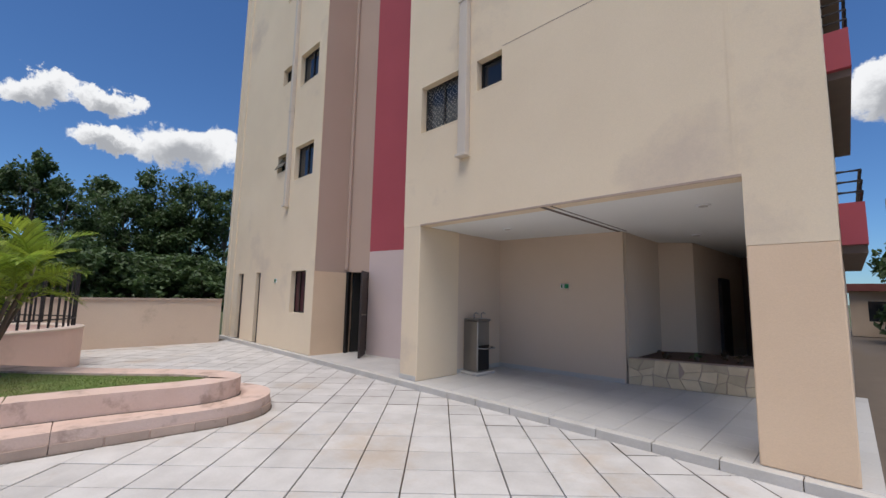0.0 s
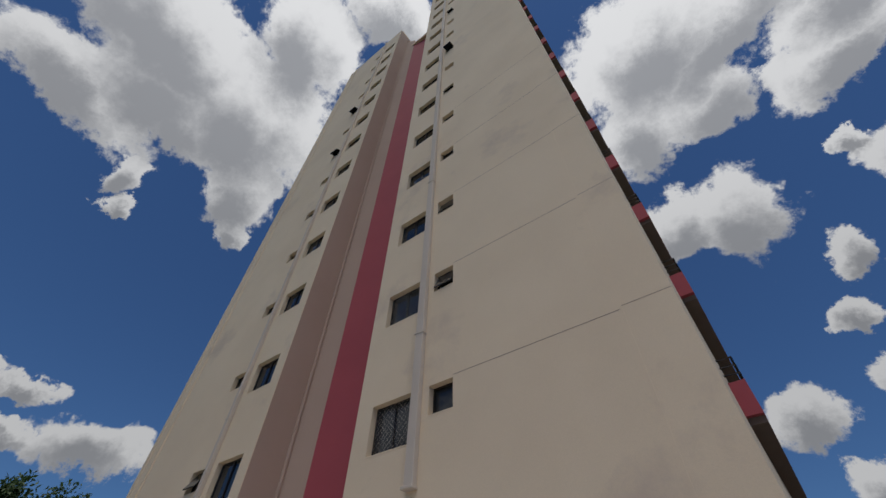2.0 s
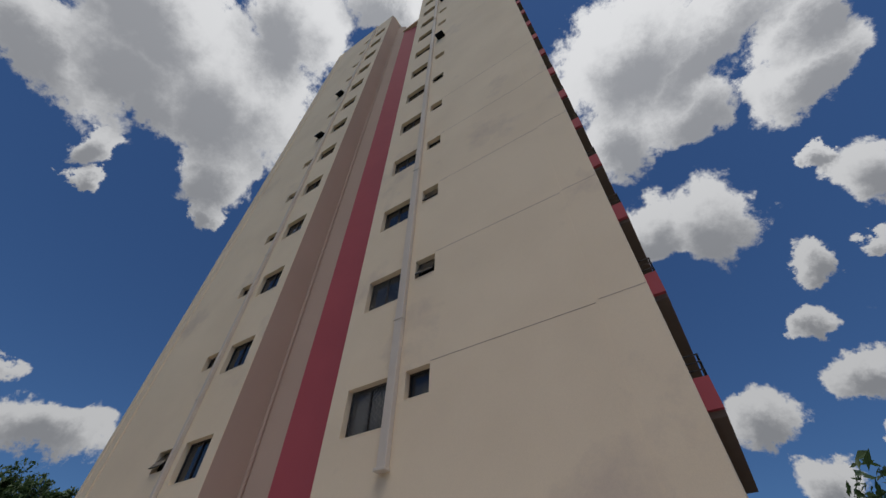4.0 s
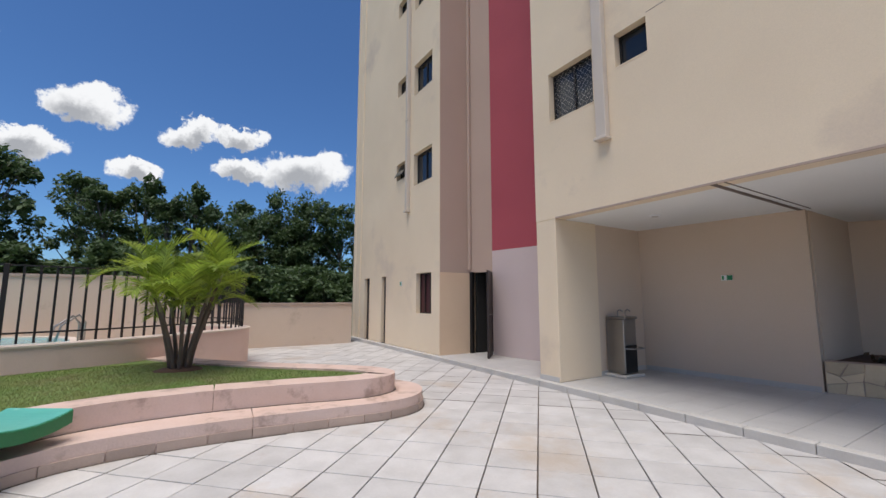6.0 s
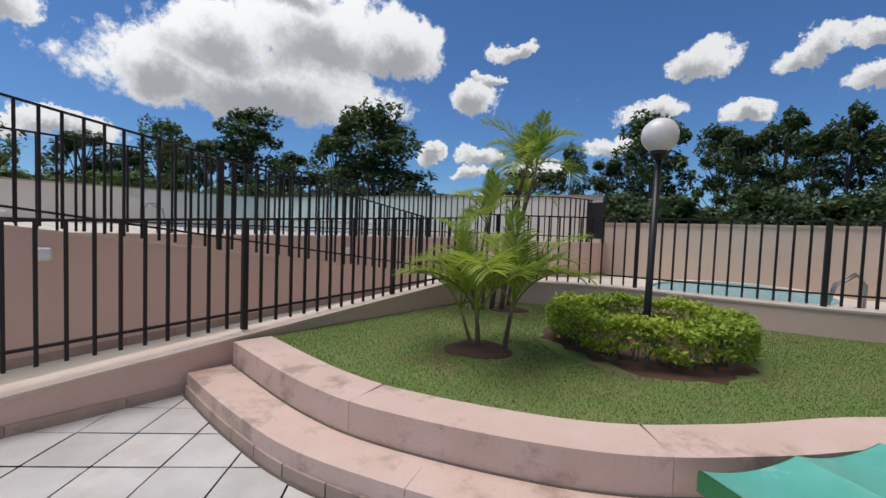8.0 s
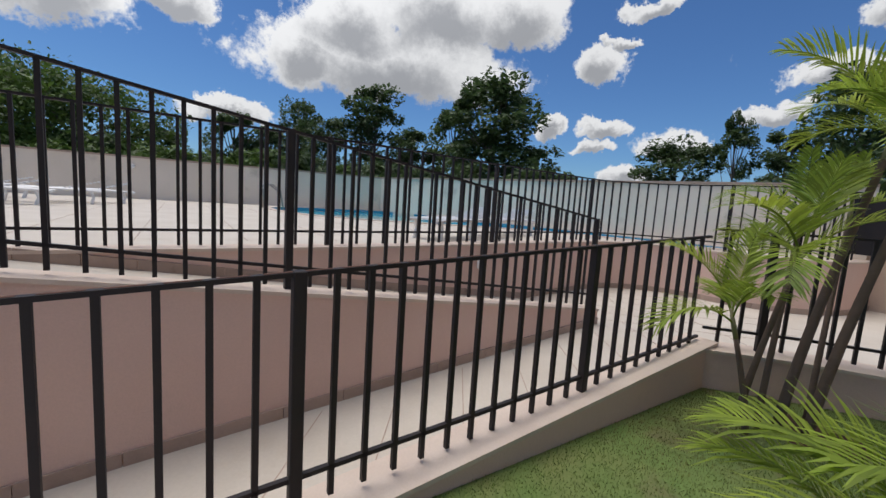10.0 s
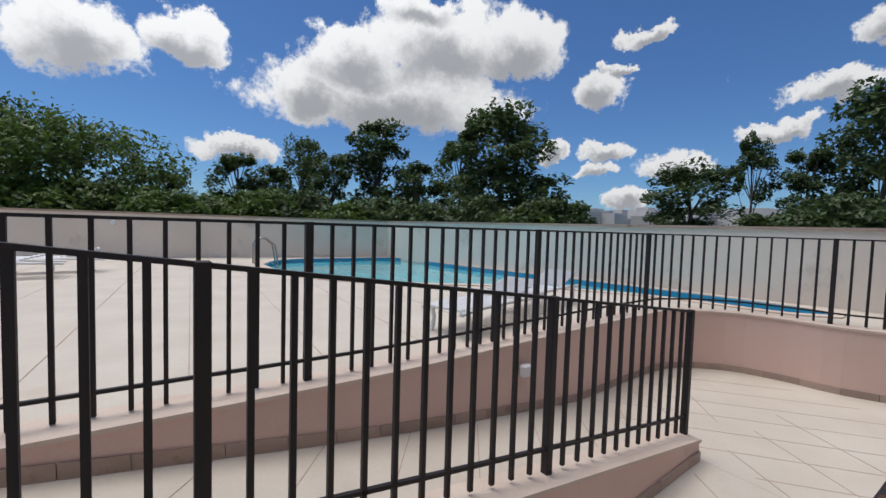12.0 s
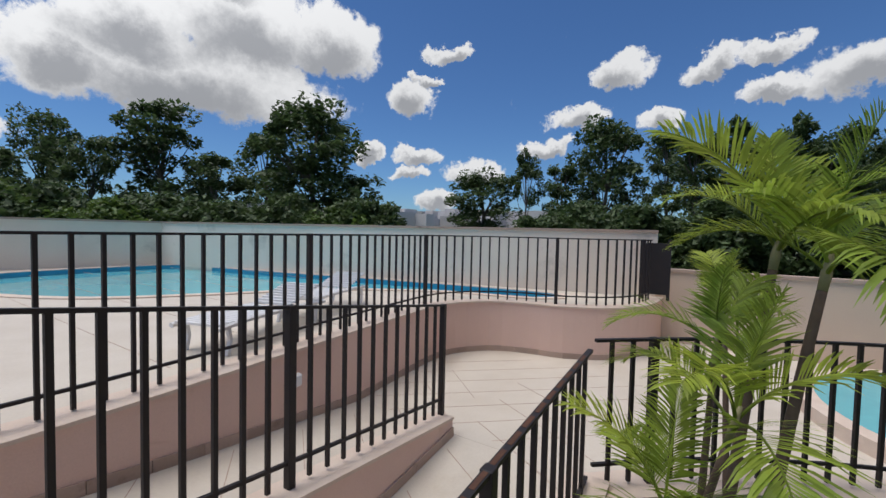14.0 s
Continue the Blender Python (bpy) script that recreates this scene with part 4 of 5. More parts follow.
part("panel", boxed((-0.02, -0.22, 0.12), (0.02, 0.2, 1.2)), iron, gate)
part("post", boxed((-0.03, 0.2, 0.0), (0.03, 0.26, 1.27)), iron, gate)
part("post", boxed((-0.03, -0.28, 0.0), (0.03, -0.22, 1.27)), iron, gate)

# ---- bench ----
def bench():
    """Concrete bench with a scalloped top on two waisted legs."""
    a, b = Vector((-4.10, -3.02)), Vector((-3.57, -2.41))
    c = Vector((-5.80, -0.97))
    along = (c - b).normalized()
    across = Vector((along.y, -along.x))
    if across.dot(b - a) < 0:
        across = -across
    length, depth = (c - b).length, 0.62
    origin = b
    s = empty("concrete_bench", "green enamelled concrete bench with a wavy turquoise top", "bench", (b.x, b.y, 0))

    def wave(u):
        return 0.482 - 0.045 * abs(math.sin(u / length * math.pi * 4)) ** 0.8

    def place(u, v, z):
        p = along * u - across * v
        return (p.x, p.y, z)

    bm, bm_top = bmesh.new(), bmesh.new()
    n = 48
    rows, tops = [], []
    for i in range(n + 1):
        u = length * i / n
        z = wave(u)
        rows.append([bm.verts.new(place(u, v, zz)) for v, zz in ((0, z - 0.115), (0, z - 0.012), (0.008, z), (depth - 0.008, z), (depth, z - 0.012), (depth, z - 0.115))])
        tops.append([bm_top.verts.new(place(u, v, z + dz)) for v, dz in ((0.004, -0.004), (0.02, 0.004), (depth - 0.02, 0.004), (depth - 0.004, -0.004))])
    for p, q in zip(rows, rows[1:]):
        for k in range(6):
            bm.faces.new((p[k], p[(k + 1) % 6], q[(k + 1) % 6], q[k]))
    bm.faces.new(rows[0])
    bm.faces.new(rows[-1])
    for p, q in zip(tops, tops[1:]):
        for k in range(3):
            bm_top.faces.new((p[k], p[k + 1], q[k + 1], q[k]))
    part("seat", bm, bench_green, s)
    part("seat_top", bm_top, bench_top, s, "worn turquoise seat surface")
    for u in (0.46, 1.68):
        bm = bmesh.new()
        prof = [(0.0, 0.17, 0.15), (0.05, 0.165, 0.15), (0.17, 0.09, 0.2), (0.28, 0.11, 0.26), (0.38, 0.19, 0.3)]
        rows = []
        for z, half, mid in prof:
            rows.append([bm.verts.new(place(u + du, mid + dv, z)) for du, dv in ((-0.09, -half - 0.08), (0.09, -half - 0.08), (0.09, half + 0.08), (-0.09, half + 0.08))])
        for p, q in zip(rows, rows[1:]):
            for k in range(4):
                bm.faces.new((p[k], p[(k + 1) % 4], q[(k + 1) % 4], q[k]))
        bm.faces.new(rows[0])
        bm.faces.new(rows[-1])
        bmesh.ops.bevel(bm, geom=bm.edges[:], offset=0.008, segments=1, affect="EDGES")
        part("leg", bm, bench_green, s)


bench()

# ---- lamp post ----
lamp = empty("garden_lamp", "black garden lamp post with a white globe", "lamp", (-6.62, -3.93, 0.4))
part("pole", tube(bmesh.new(), [(0, 0, 0), (0, 0, 0.3), (-0.1, 0, 2.2)], [0.045, 0.04, 0.036], 12), black_paint, lamp, smooth=True)
part("collar", tube(bmesh.new(), [(-0.1, 0, 2.14), (-0.1, 0, 2.2), (-0.1, 0, 2.24)], [0.05, 0.1, 0.1], 14), black_paint, lamp)
bm = bmesh.new()
bmesh.ops.create_uvsphere(bm, u_segments=28, v_segments=18, radius=0.2)
bmesh.ops.translate(bm, verts=bm.verts, vec=(-0.1, 0, 2.42))
part("globe", bm, globe_mat, lamp, "white opal globe", smooth=True)


# ---- hedge ring ----
def soil_patch(radius, seed, hole=0.0):
    """A low ragged heap of soil."""
    r = random.Random(seed)
    bm = bmesh.new()
    rings = []
    for k, (q, z) in enumerate(((0.08, 0.03), (0.45, 0.032), (0.75, 0.022), (0.92, 0.004), (1.0, -0.03))):
        rings.append([bm.verts.new((math.cos(a) * radius * q * w, math.sin(a) * radius * q * w, z + r.uniform(-0.006, 0.006))) for a, w in ((i * math.tau / 44, 1 + 0.08 * math.sin(3 * i * math.tau / 44 + seed) + r.uniform(-0.06, 0.06)) for i in range(44))])
    for a, b in zip(rings, rings[1:]):
        for i in range(44):
            bm.faces.new((a[i], a[(i + 1) % 44], b[(i + 1) % 44], b[i]))
    bm.faces.new(rings[0])
    return bm


def hedge():
    r = random.Random(11)
    h = empty("hedge_ring", "clipped yellow-green hedge planted in a ring", "hedge", (-6.5, -3.92, 0.4))
    leaves = bmesh.new()
    for i in range(40):
        a = i * math.tau / 40 + r.uniform(-0.06, 0.06)
        q = r.uniform(0.74, 0.92)
        x, y = math.cos(a) * q, math.sin(a) * q
        bm = bmesh.new()
        for j in range(3):
            tube(bm, [(x, y, -0.02), (x + r.uniform(-.04, .04), y + r.uniform(-.04, .04), 0.1), (x + r.uniform(-.13, .13), y + r.uniform(-.13, .13), 0.3)], [0.012, 0.009, 0.005], 5)
        part("stem", bm, bark, h)
    for i in range(21000):
        a = r.uniform(0, math.tau)
        lump = 1 + 0.025 * math.sin(a * 5 + 1) + 0.02 * math.sin(a * 11)
        t = r.uniform(0, math.tau)
        k = r.uniform(0.45, 1.0) ** 0.4
        c, e = math.cos(t), math.sin(t)
        rad = (0.84 + 0.21 * k * math.copysign(abs(c) ** 0.5, c)) * lump + r.gauss(0, 0.012)
        z = 0.29 + 0.165 * k * math.copysign(abs(e) ** 0.5, e) + r.gauss(0, 0.018) + 0.02 * math.sin(a * 7) + 0.015 * math.sin(a * 17)
        if z < 0.22 and r.random() < 0.62 + 0.35 * math.sin(a * 9):
            continue
        scatter_leaf(leaves, Vector((math.cos(a) * rad, math.sin(a) * rad, z)), 0.027, r)
    part("leaves", leaves, hedge_leaf, h)
    part("soil_bed", soil_patch(1.22, 6), soil, h, "bare red soil under the hedge", smooth=True)


hedge()


# ---- palms ----
def frond_mesh(start, end, seed, leaflets=38):
    """One arching feather frond a metre long; it leaves the crown at one angle and ends at another, in degrees."""
    r = random.Random(seed)
    bm = bmesh.new()
    pts = [Vector((0, 0, 0))]
    for i in range(14):
        a = radians(start + (end - start) * ((i + 0.5) / 14) ** 1.3)
        pts.append(pts[-1] + Vector((math.cos(a), 0.012 * math.sin(i + seed), math.sin(a))) / 14)
    tube(bm, pts, [0.013 * (1 - 0.8 * i / 14) for i in range(15)], 5)
    for i in range(leaflets):
        u = 0.2 + 0.79 * i / leaflets
        k = min(int(u * 14), 13)
        p = pts[k].lerp(pts[k + 1], u * 14 - k)
        d = (pts[k + 1] - pts[k]).normalized()
        up = Vector((-d.z, 0, d.x))
        for side in (1, -1):
            if r.random() < 0.04:
                continue
            ll = (0.40 * math.sin(math.pi * min(1, 0.22 + 0.68 * u)) + 0.03) * r.uniform(0.85, 1.1)
            way = (d * (0.55 + 0.6 * u) + Vector((0, side * 0.85, 0)) + up * r.uniform(0.25, 0.5)).normalized()
            sag = ll * r.uniform(0.1, 0.38)
            width = way.cross(up).normalized() * r.uniform(0.0085, 0.012)
            a = p + way * ll * 0.35 + Vector((0, 0, -0.04 * sag))
            b = p + way * ll * 0.7 + Vector((0, 0, -0.4 * sag))
            ring = [bm.verts.new(q) for q in (p - width * 0.35, p + width * 0.35, a + width, a - width, b + width * 0.75, b - width * 0.75, p + way * ll - Vector((0, 0, sag)))]
            bm.faces.new((ring[0], ring[1], ring[2], ring[3]))
            bm.faces.new((ring[3], ring[2], ring[4], ring[5]))
            bm.faces.new((ring[5], ring[4], ring[6]))
    me = bpy.data.meshes.new("frond")
    bm.to_mesh(me)
    bm.free()
    me.materials.append(palm_leaf)
    return me


FRONDS = [frond_mesh(a, b, 70 + i) for i, (a, b) in enumerate(((86, 66), (72, 8), (62, -22), (48, -42), (36, -58)))]


def palm(name, at, stems, label, seed, bed=0.33, droop=4):
    """A clump of stems: (foot x, foot y, height of the crown, lean x, lean y, fronds, frond length, thickness)."""
    r = random.Random(seed)
    p = empty(name, label, "palm", at)
    for dx, dy, h, lx, ly, count, length, thick in stems:
        top = Vector((dx + lx, dy + ly, h))
        pts = [Vector((dx + lx * u ** 1.3, dy + ly * u ** 1.3, h * u)) for u in np.linspace(0, 1, 9)]
        part("trunk", tube(bmesh.new(), [tuple(q) for q in pts], [thick * (1.3 - 0.45 * i / 8) for i in range(9)], 8), palm_bark, p, smooth=True)
        up = (pts[-1] - pts[-2]).normalized()
        part("crownshaft", tube(bmesh.new(), [tuple(top), tuple(top + up * 0.1), tuple(top + up * 0.24)], [thick * 0.85, thick * 0.95, thick * 0.45], 8), palm_shaft, p, smooth=True)
        turn = r.uniform(0, 6.3)
        for i in range(count):
            me = FRONDS[0 if i == 0 else min(droop, 1 + int(3.9 * (i - 1) / max(1, count - 1) + r.uniform(0, 0.6)))]
            ob = new("frond", me)
            size = length * r.uniform(0.85, 1.12) * (0.8 if i == 0 else 1.0)
            ob.matrix_basis = Matrix.Translation(top + up * (0.2 - 0.02 * i)) @ Matrix.Rotation(turn + i * 2.4 + r.uniform(-0.35, 0.35), 4, "Z") @ Matrix.Rotation(r.uniform(-0.12, 0.12), 4, "X") @ Matrix.Scale(size, 4)
            ob.parent = p
    if bed:
        part("soil_bed", soil_patch(bed, seed), soil, p, "bare soil round the stems", smooth=True)
    return p


palm("areca_palm", (-7.1, -6.1, 0.41), [
    (0.2, -0.02, 2.05, -0.32, 0.28, 6, 1.0, 0.03), (0.2, -0.2, 2.15, -0.42, 0.24, 6, 1.0, 0.03),
    (0.42, -0.4, 1.25, 0.06, 0.22, 6, 0.85, 0.022), (-0.16, -0.12, 1.65, -0.44, -0.06, 4, 0.6, 0.02),
    (0.5, -0.3, 0.75, 0.15, -0.1, 5, 0.75, 0.02), (0.3, -0.3, 1.55, -0.05, 0.05, 3, 0.6, 0.02)],
    "tall areca palm clump with bare ringed stems", 21)
palm("areca_palm", (-4.95, -5.1, 0.41), [(0, 0, 0.3, 0.05, 0.01, 7, 1.1, 0.024), (0.06, -0.05, 0.25, 0.03, -0.06, 4, 0.85, 0.018)], "young areca palm with arching fronds", 22, 0.38, 2)
palm("areca_palm", (-5.15, -4.9, 0.41), [(0, 0, 0.36, -0.02, 0.04, 7, 1.05, 0.022)], "young areca palm with arching fronds", 23, 0, 2)
palm("areca_palm", (-8.25, -0.2, 0.41), [
    (math.cos(a) * 0.12, math.sin(a) * 0.12, 0.75 + 0.6 * ((i * 7) % 5) / 5, math.cos(a) * 0.3, math.sin(a) * 0.3, 6, 0.85, 0.028) for i, a in enumerate(np.linspace(0, math.tau, 10)[:-1])],
    "bushy areca palm clump with many stems", 24)


# ---- trees ----
def tree_kind(name, height, radius, seed, mat, spread=1.0, base=0.3, clumps=42, leaves=130, leaf=0.3):
    """A trunk with limbs and a crown of leaf clumps; built once and then copied."""
    r = random.Random(seed)
    t = empty(name, "dark green leafy tree beyond the boundary wall", "tree", (0, -200, 0), group="trees beyond the wall")
    bm, crown = bmesh.new(), bmesh.new()
    trunk = [Vector((r.uniform(-.3, .3) * i / 5, r.uniform(-.3, .3) * i / 5, height * 0.85 * i / 5)) for i in range(6)]
    tube(bm, trunk, [0.32 * (1 - 0.8 * i / 5) * height / 15 for i in range(6)], 8)
    for i in range(clumps):
        u = r.uniform(0, 1) ** 0.8
        z = height * (base + (0.97 - base) * u)
        wide = radius * spread * math.sqrt(max(0.03, 1 - ((u - 0.35) / 0.68) ** 2))
        a = r.uniform(0, math.tau)
        q = wide * math.sqrt(r.uniform(0.05, 1))
        c = Vector((math.cos(a) * q, math.sin(a) * q, z))
        k = min(4, int(z * 0.75 / (height * 0.85) * 5))
        if i % 2 == 0:
            tube(bm, [trunk[k], trunk[k].lerp(c, 0.55) + Vector((0, 0, -0.3)), c], [0.09, 0.06, 0.025], 5)
        size = radius * r.uniform(0.18, 0.36)
        for j in range(leaves):
            v = Vector((r.gauss(0, 1), r.gauss(0, 1), r.gauss(0, 0.62)))
            v = v.normalized() * r.uniform(0.55, 1.0)
            scatter_leaf(crown, c + v * size, leaf * r.uniform(0.6, 1.1), r)
    part("trunk", bm, bark, t)
    part("crown", crown, mat, t)
    return t


KINDS = [
    tree_kind("eucalyptus_tree", 15, 4.2, 1, tree_leaf, base=0.32),
    tree_kind("eucalyptus_tree", 15, 3.6, 2, tree_leaf, base=0.42, clumps=34),
    tree_kind("eucalyptus_tree", 15, 4.6, 3, tree_leaf, base=0.2, clumps=60),
    tree_kind("eucalyptus_tree", 15, 3.2, 4, tree_leaf, base=0.5, clumps=26),
    tree_kind("umbrella_tree", 11, 7.5, 5, bright_leaf, base=0.55, clumps=60),
    tree_kind("bush_tree", 6, 4.0, 6, bright_leaf, base=0.1, clumps=50),
    tree_kind("bush_tree", 6, 3.6, 7, tree_leaf, base=0.08, clumps=50),
]
# trees: azimuth seen from the ramp, elevation of the top, half width in degrees, kind
TREES_SOUTH = [
    (-75.2, 12.9, 3.0, 0), (-81.0, 11.0, 8.2, 4), (-95.4, 10.0, 3.5, 1), (-102.8, 12.3, 3.6, 0), (-112.3, 15.0, 5.5, 0),
    (-128.5, 17.4, 7.5, 2), (-123.0, 13.5, 4.0, 1), (-151.0, 7.9, 5.0, 2), (-156.4, 10.8, 2.0, 3), (-88.3, 7.0, 3.0, 1), (-99.4, 8.8, 3.0, 1),
    (-106.4, 10.5, 3.2, 0), (-117.5, 10.5, 3.5, 1), (-70.0, 10.0, 4.0, 0), (-64.0, 11.0, 4.0, 2), (-134.0, 9.0, 3.0, 1),
]
TREES_WEST = [
    (-166.2, 14.0, 5.2, 2), (-161.0, 9.0, 3.0, 1), (-173.4, 12.3, 3.3, 1), (-179.3, 12.9, 3.2, 3), (175.3, 12.5, 2.8, 3), (170.4, 11.2, 2.8, 1),
    (165.7, 12.1, 3.4, 0), (161.6, 12.1, 3.6, 2), (-176.0, 11.0, 3.4, 1), (178.0, 10.5, 3.2, 1), (172.5, 9.8, 3.4, 0), (168.0, 9.5, 3.5, 2), (157.5, 11.0, 4.0, 0), (153.0, 11.0, 4.0, 1), (163.0, 8.5, 4.0, 2),
]
HEIGHT_OF = (15, 15, 15, 15, 11, 6, 6)
WIDTH_OF = (4.2, 3.6, 4.6, 3.2, 7.5, 4.0, 3.6)
eye = Vector((-3.0, -4.5))
rng = random.Random(9)
for az, el, half, kind in TREES_SOUTH + TREES_WEST:
    dist = rng.uniform(52, 64)
    a = radians(az)
    h = 2.3 + dist * math.tan(radians(el)) * (0.95 if -150 < az < 0 else 1.0) + (0.0 if -150 < az < 0 else 1.6)
    w = dist * math.tan(radians(half)) / WIDTH_OF[kind]
    m = pose(eye.x + math.cos(a) * dist, eye.y + math.sin(a) * dist, -1.0, 0, 0, rng.uniform(0, 360)) @ Matrix.Diagonal((w, w, h / HEIGHT_OF[kind], 1))
    ob = copy_thing(KINDS[kind], m)
    ob.matrix_basis = m
for i in range(52):
    az = 150 + i * 148 / 51 + rng.uniform(-1, 1)
    dist = rng.uniform(42, 50)
    a = radians(az)
    kind = 5 if rng.random() < 0.4 and az > 215 else 6
    low = 0.62 if 204 < az < 222 else 1.0
    m = pose(eye.x + math.cos(a) * dist, eye.y + math.sin(a) * dist, -0.8, 0, 0, rng.uniform(0, 360)) @ Matrix.Diagonal((1.0, 1.0, low * rng.uniform(0.85, 1.15), 1))
    ob = copy_thing(KINDS[kind], m)
    ob.matrix_basis = m
# garden trees on the other side of the tower
for x, y, h, w, kind in ((5.5, 22, 7.5, 0.8, 6), (2.9, 26, 5.2, 0.6, 6), (9.0, 24, 9.0, 1.0, 2)):
    m = pose(x, y, -0.1, 0, 0, x * 40) @ Matrix.Diagonal((w, w, h / HEIGHT_OF[kind], 1))
    ob = copy_thing(KINDS[kind], m)
    ob.matrix_basis = m
for k in KINDS:
    for o in list(k.children):
        bpy.data.objects.remove(o)
    bpy.data.objects.remove(k)

def globe_lamp(at, height):
    g = empty("garden_lamp", "white globe lamp beyond the tower", "lamp", at)
    part("pole", tube(bmesh.new(), [(0, 0, 0), (0, 0, height)], 0.04, 8), black_paint, g)
    bm = bmesh.new()
    bmesh.ops.create_uvsphere(bm, u_segments=18, v_segments=12, radius=0.2)
    bmesh.ops.translate(bm, verts=bm.verts, vec=(0, 0, height + 0.17))
    part("globe", bm, globe_mat, g, smooth=True)


globe_lamp((2.1, 20.0, -0.05), 2.2)


def long_hedge():
    r = random.Random(31)
    h = empty("clipped_hedge", "long clipped hedge beyond the tower", "hedge", (3.6, 17.5, -0.05))
    bm = bmesh.new()
    for i in range(7000):
        u, a, k = r.uniform(-2.6, 4), r.uniform(0, math.tau), math.sqrt(r.uniform(0.4, 1))
        scatter_leaf(bm, Vector((u, 0.4 * k * math.cos(a), 0.45 + 0.42 * k * math.sin(a))), 0.045, r)
    part("leaves", bm, hedge_leaf, h)


long_hedge()

# ---- distance ----
def house():
    h = empty("gatehouse", "low beige house with a red roof edge", "house", (3.4, 30, 0))
    bm = pierced(bmesh.new(), -3.6, 6.0, 0.0, 2.25, -0.2, 0.0, [(-2.95, -1.6, 0.75, 1.75)])
    part("wall", bm, tan_wall, h)
    part("window", boxed((-2.95, -0.08, 0.75), (-1.6, -0.04, 1.75)), glass, h)
    part("wall", boxed((-3.6, 0.0, 0.0), (6.0, 5, 2.2)), tan_wall, h)
    part("roof", boxed((-3.8, -0.5, 2.25), (6.3, 5.5, 2.62)), roof_tile, h)


house()


def tower():
    t = empty("distant_tower", "white distant apartment tower with rows of windows", "building", (20, 155, 0))
    part("wall", boxed((-11, 0, 0), (9, 14, 31)), tower_white, t)
    part("roof", boxed((-7, 3, 31), (4, 10, 34)), brown, t)
    for i in range(10):
        for j in range(5):
            part("window", boxed((-9.6 + j * 4, -0.1, 2 + i * 2.9), (-8.0 + j * 4, -0.01, 3.5 + i * 2.9)), frame_dark, t)
    for x in (-5, -3, -1, 1):
        part("antenna", tube(bmesh.new(), [(x, 6, 34), (x, 6, 38)], 0.12, 5), iron, t)


tower()
bm = bmesh.new()
r = random.Random(4)
for i in range(140):
    a = radians(r.uniform(200, 240))
    d = r.uniform(380, 620)
    x, y, w, h = math.cos(a) * d, math.sin(a) * d, r.uniform(5, 14), r.uniform(6, 22) * d / 500 + 8
    box(bm, (x - w, y - w, -1), (x + w, y + w, h))
tagged(finish("distant_town", bm, distant_city), "far hillside of small pale houses", "town", kind="stuff")

# ---- pool furniture ----
def lounger():
    """Moulded plastic sun lounger with slats and a raised back."""
    s = empty("sun_lounger", "white slatted plastic sun lounger on the pool deck", "lounger", (0, 0, 1.42), group="sun loungers on the pool deck")
    for y in (-0.3, 0.3):
        part("side_rail", tube(bmesh.new(), [(-0.95, y, 0.3), (-0.5, y, 0.33), (0.3, y, 0.33), (0.95, y, 0.3)], 0.03, 6), plastic, s)
    for i in range(15):
        part("slat", boxed((-0.93 + i * 0.075, -0.28, 0.32), (-0.875 + i * 0.075, 0.28, 0.345)), plastic, s)
    for i in range(9):
        x, z = 0.22 + i * 0.075, 0.35 + i * 0.022
        part("back_slat", boxed((x, -0.28, z), (x + 0.05, 0.28, z + 0.03)), plastic, s)
    for x in (-0.8, 0.7):
        for y in (-0.28, 0.28):
            part("leg", tube(bmesh.new(), [(x, y, 0), (x + 0.04, y, 0.16), (x, y, 0.31)], [0.035, 0.028, 0.035], 6), plastic, s)
    return s


l0 = lounger()
l0.matrix_basis = pose(-7.0, -11.05, 1.42, 0, 0, 197)
for x, y, a in ((-8.6, -11.7, 199), (-0.9, -19.2, 190), (-0.4, -18.2, 188), (0.3, -17.0, 186), (1.2, -20.0, 190)):
    copy_thing(l0, pose(x, y, 1.42, 0, 0, a))
lad = empty("pool_ladder", "curved steel pool ladder rail", "ladder", (-5.5, -20.6, 1.42))
for y in (0.0, 0.5):
    part("rail", tube(bmesh.new(), [(0.25, y, 0), (0.25, y, 0.6), (0.15, y, 0.78), (-0.05, y, 0.8), (-0.3, y, 0.6), (-0.42, y, -0.1)], 0.025, 8), steel, lad, smooth=True)
l2 = empty("pool_ladder", "steel hand rail of the small pool", "ladder", (-11.5, -2.0, 0.45))
for x in (0.0, 0.5):
    part("rail", tube(bmesh.new(), [(x, 0.15, 0), (x, 0.15, 0.55), (x, 0.05, 0.7), (x, -0.2, 0.5), (x, -0.3, 0.05)], 0.022, 8), steel, l2, smooth=True)
for x, y, z in ((-1.5, -23.4, 2.55),):
    e = empty("wall_lamp", "small round white wall light", "lamp", (x, y, z))
    part("body", tube(bmesh.new(), [(0, 0, 0), (0, 0.1, 0)], [0.09, 0.07], 10), plastic, e)
for x, y, z in ((-6.8, -10.1, 1.12), (-1.9, -8.36, 1.25)):
    e = empty("wall_lamp", "small bulkhead lamp on the pink wall", "lamp", (x, y, z))
    part("body", boxed((-0.07, -0.02, -0.07), (0.07, 0.06, 0.07), 0.02), plastic, e)
drain = empty("floor_drain", "rusty metal drain cover in the paving", "drain", (-3.98, -1.35, 0.0))
bm = boxed((-0.23, -0.23, -0.01), (0.23, 0.23, 0.006))
bmesh.ops.rotate(bm, verts=bm.verts, matrix=Matrix.Rotation(radians(45), 3, "Z"))
part("cover", bm, joint_mat, drain)
bm = boxed((-0.17, -0.17, 0.0), (0.17, 0.17, 0.01))
bmesh.ops.rotate(bm, verts=bm.verts, matrix=Matrix.Rotation(radians(45), 3, "Z"))
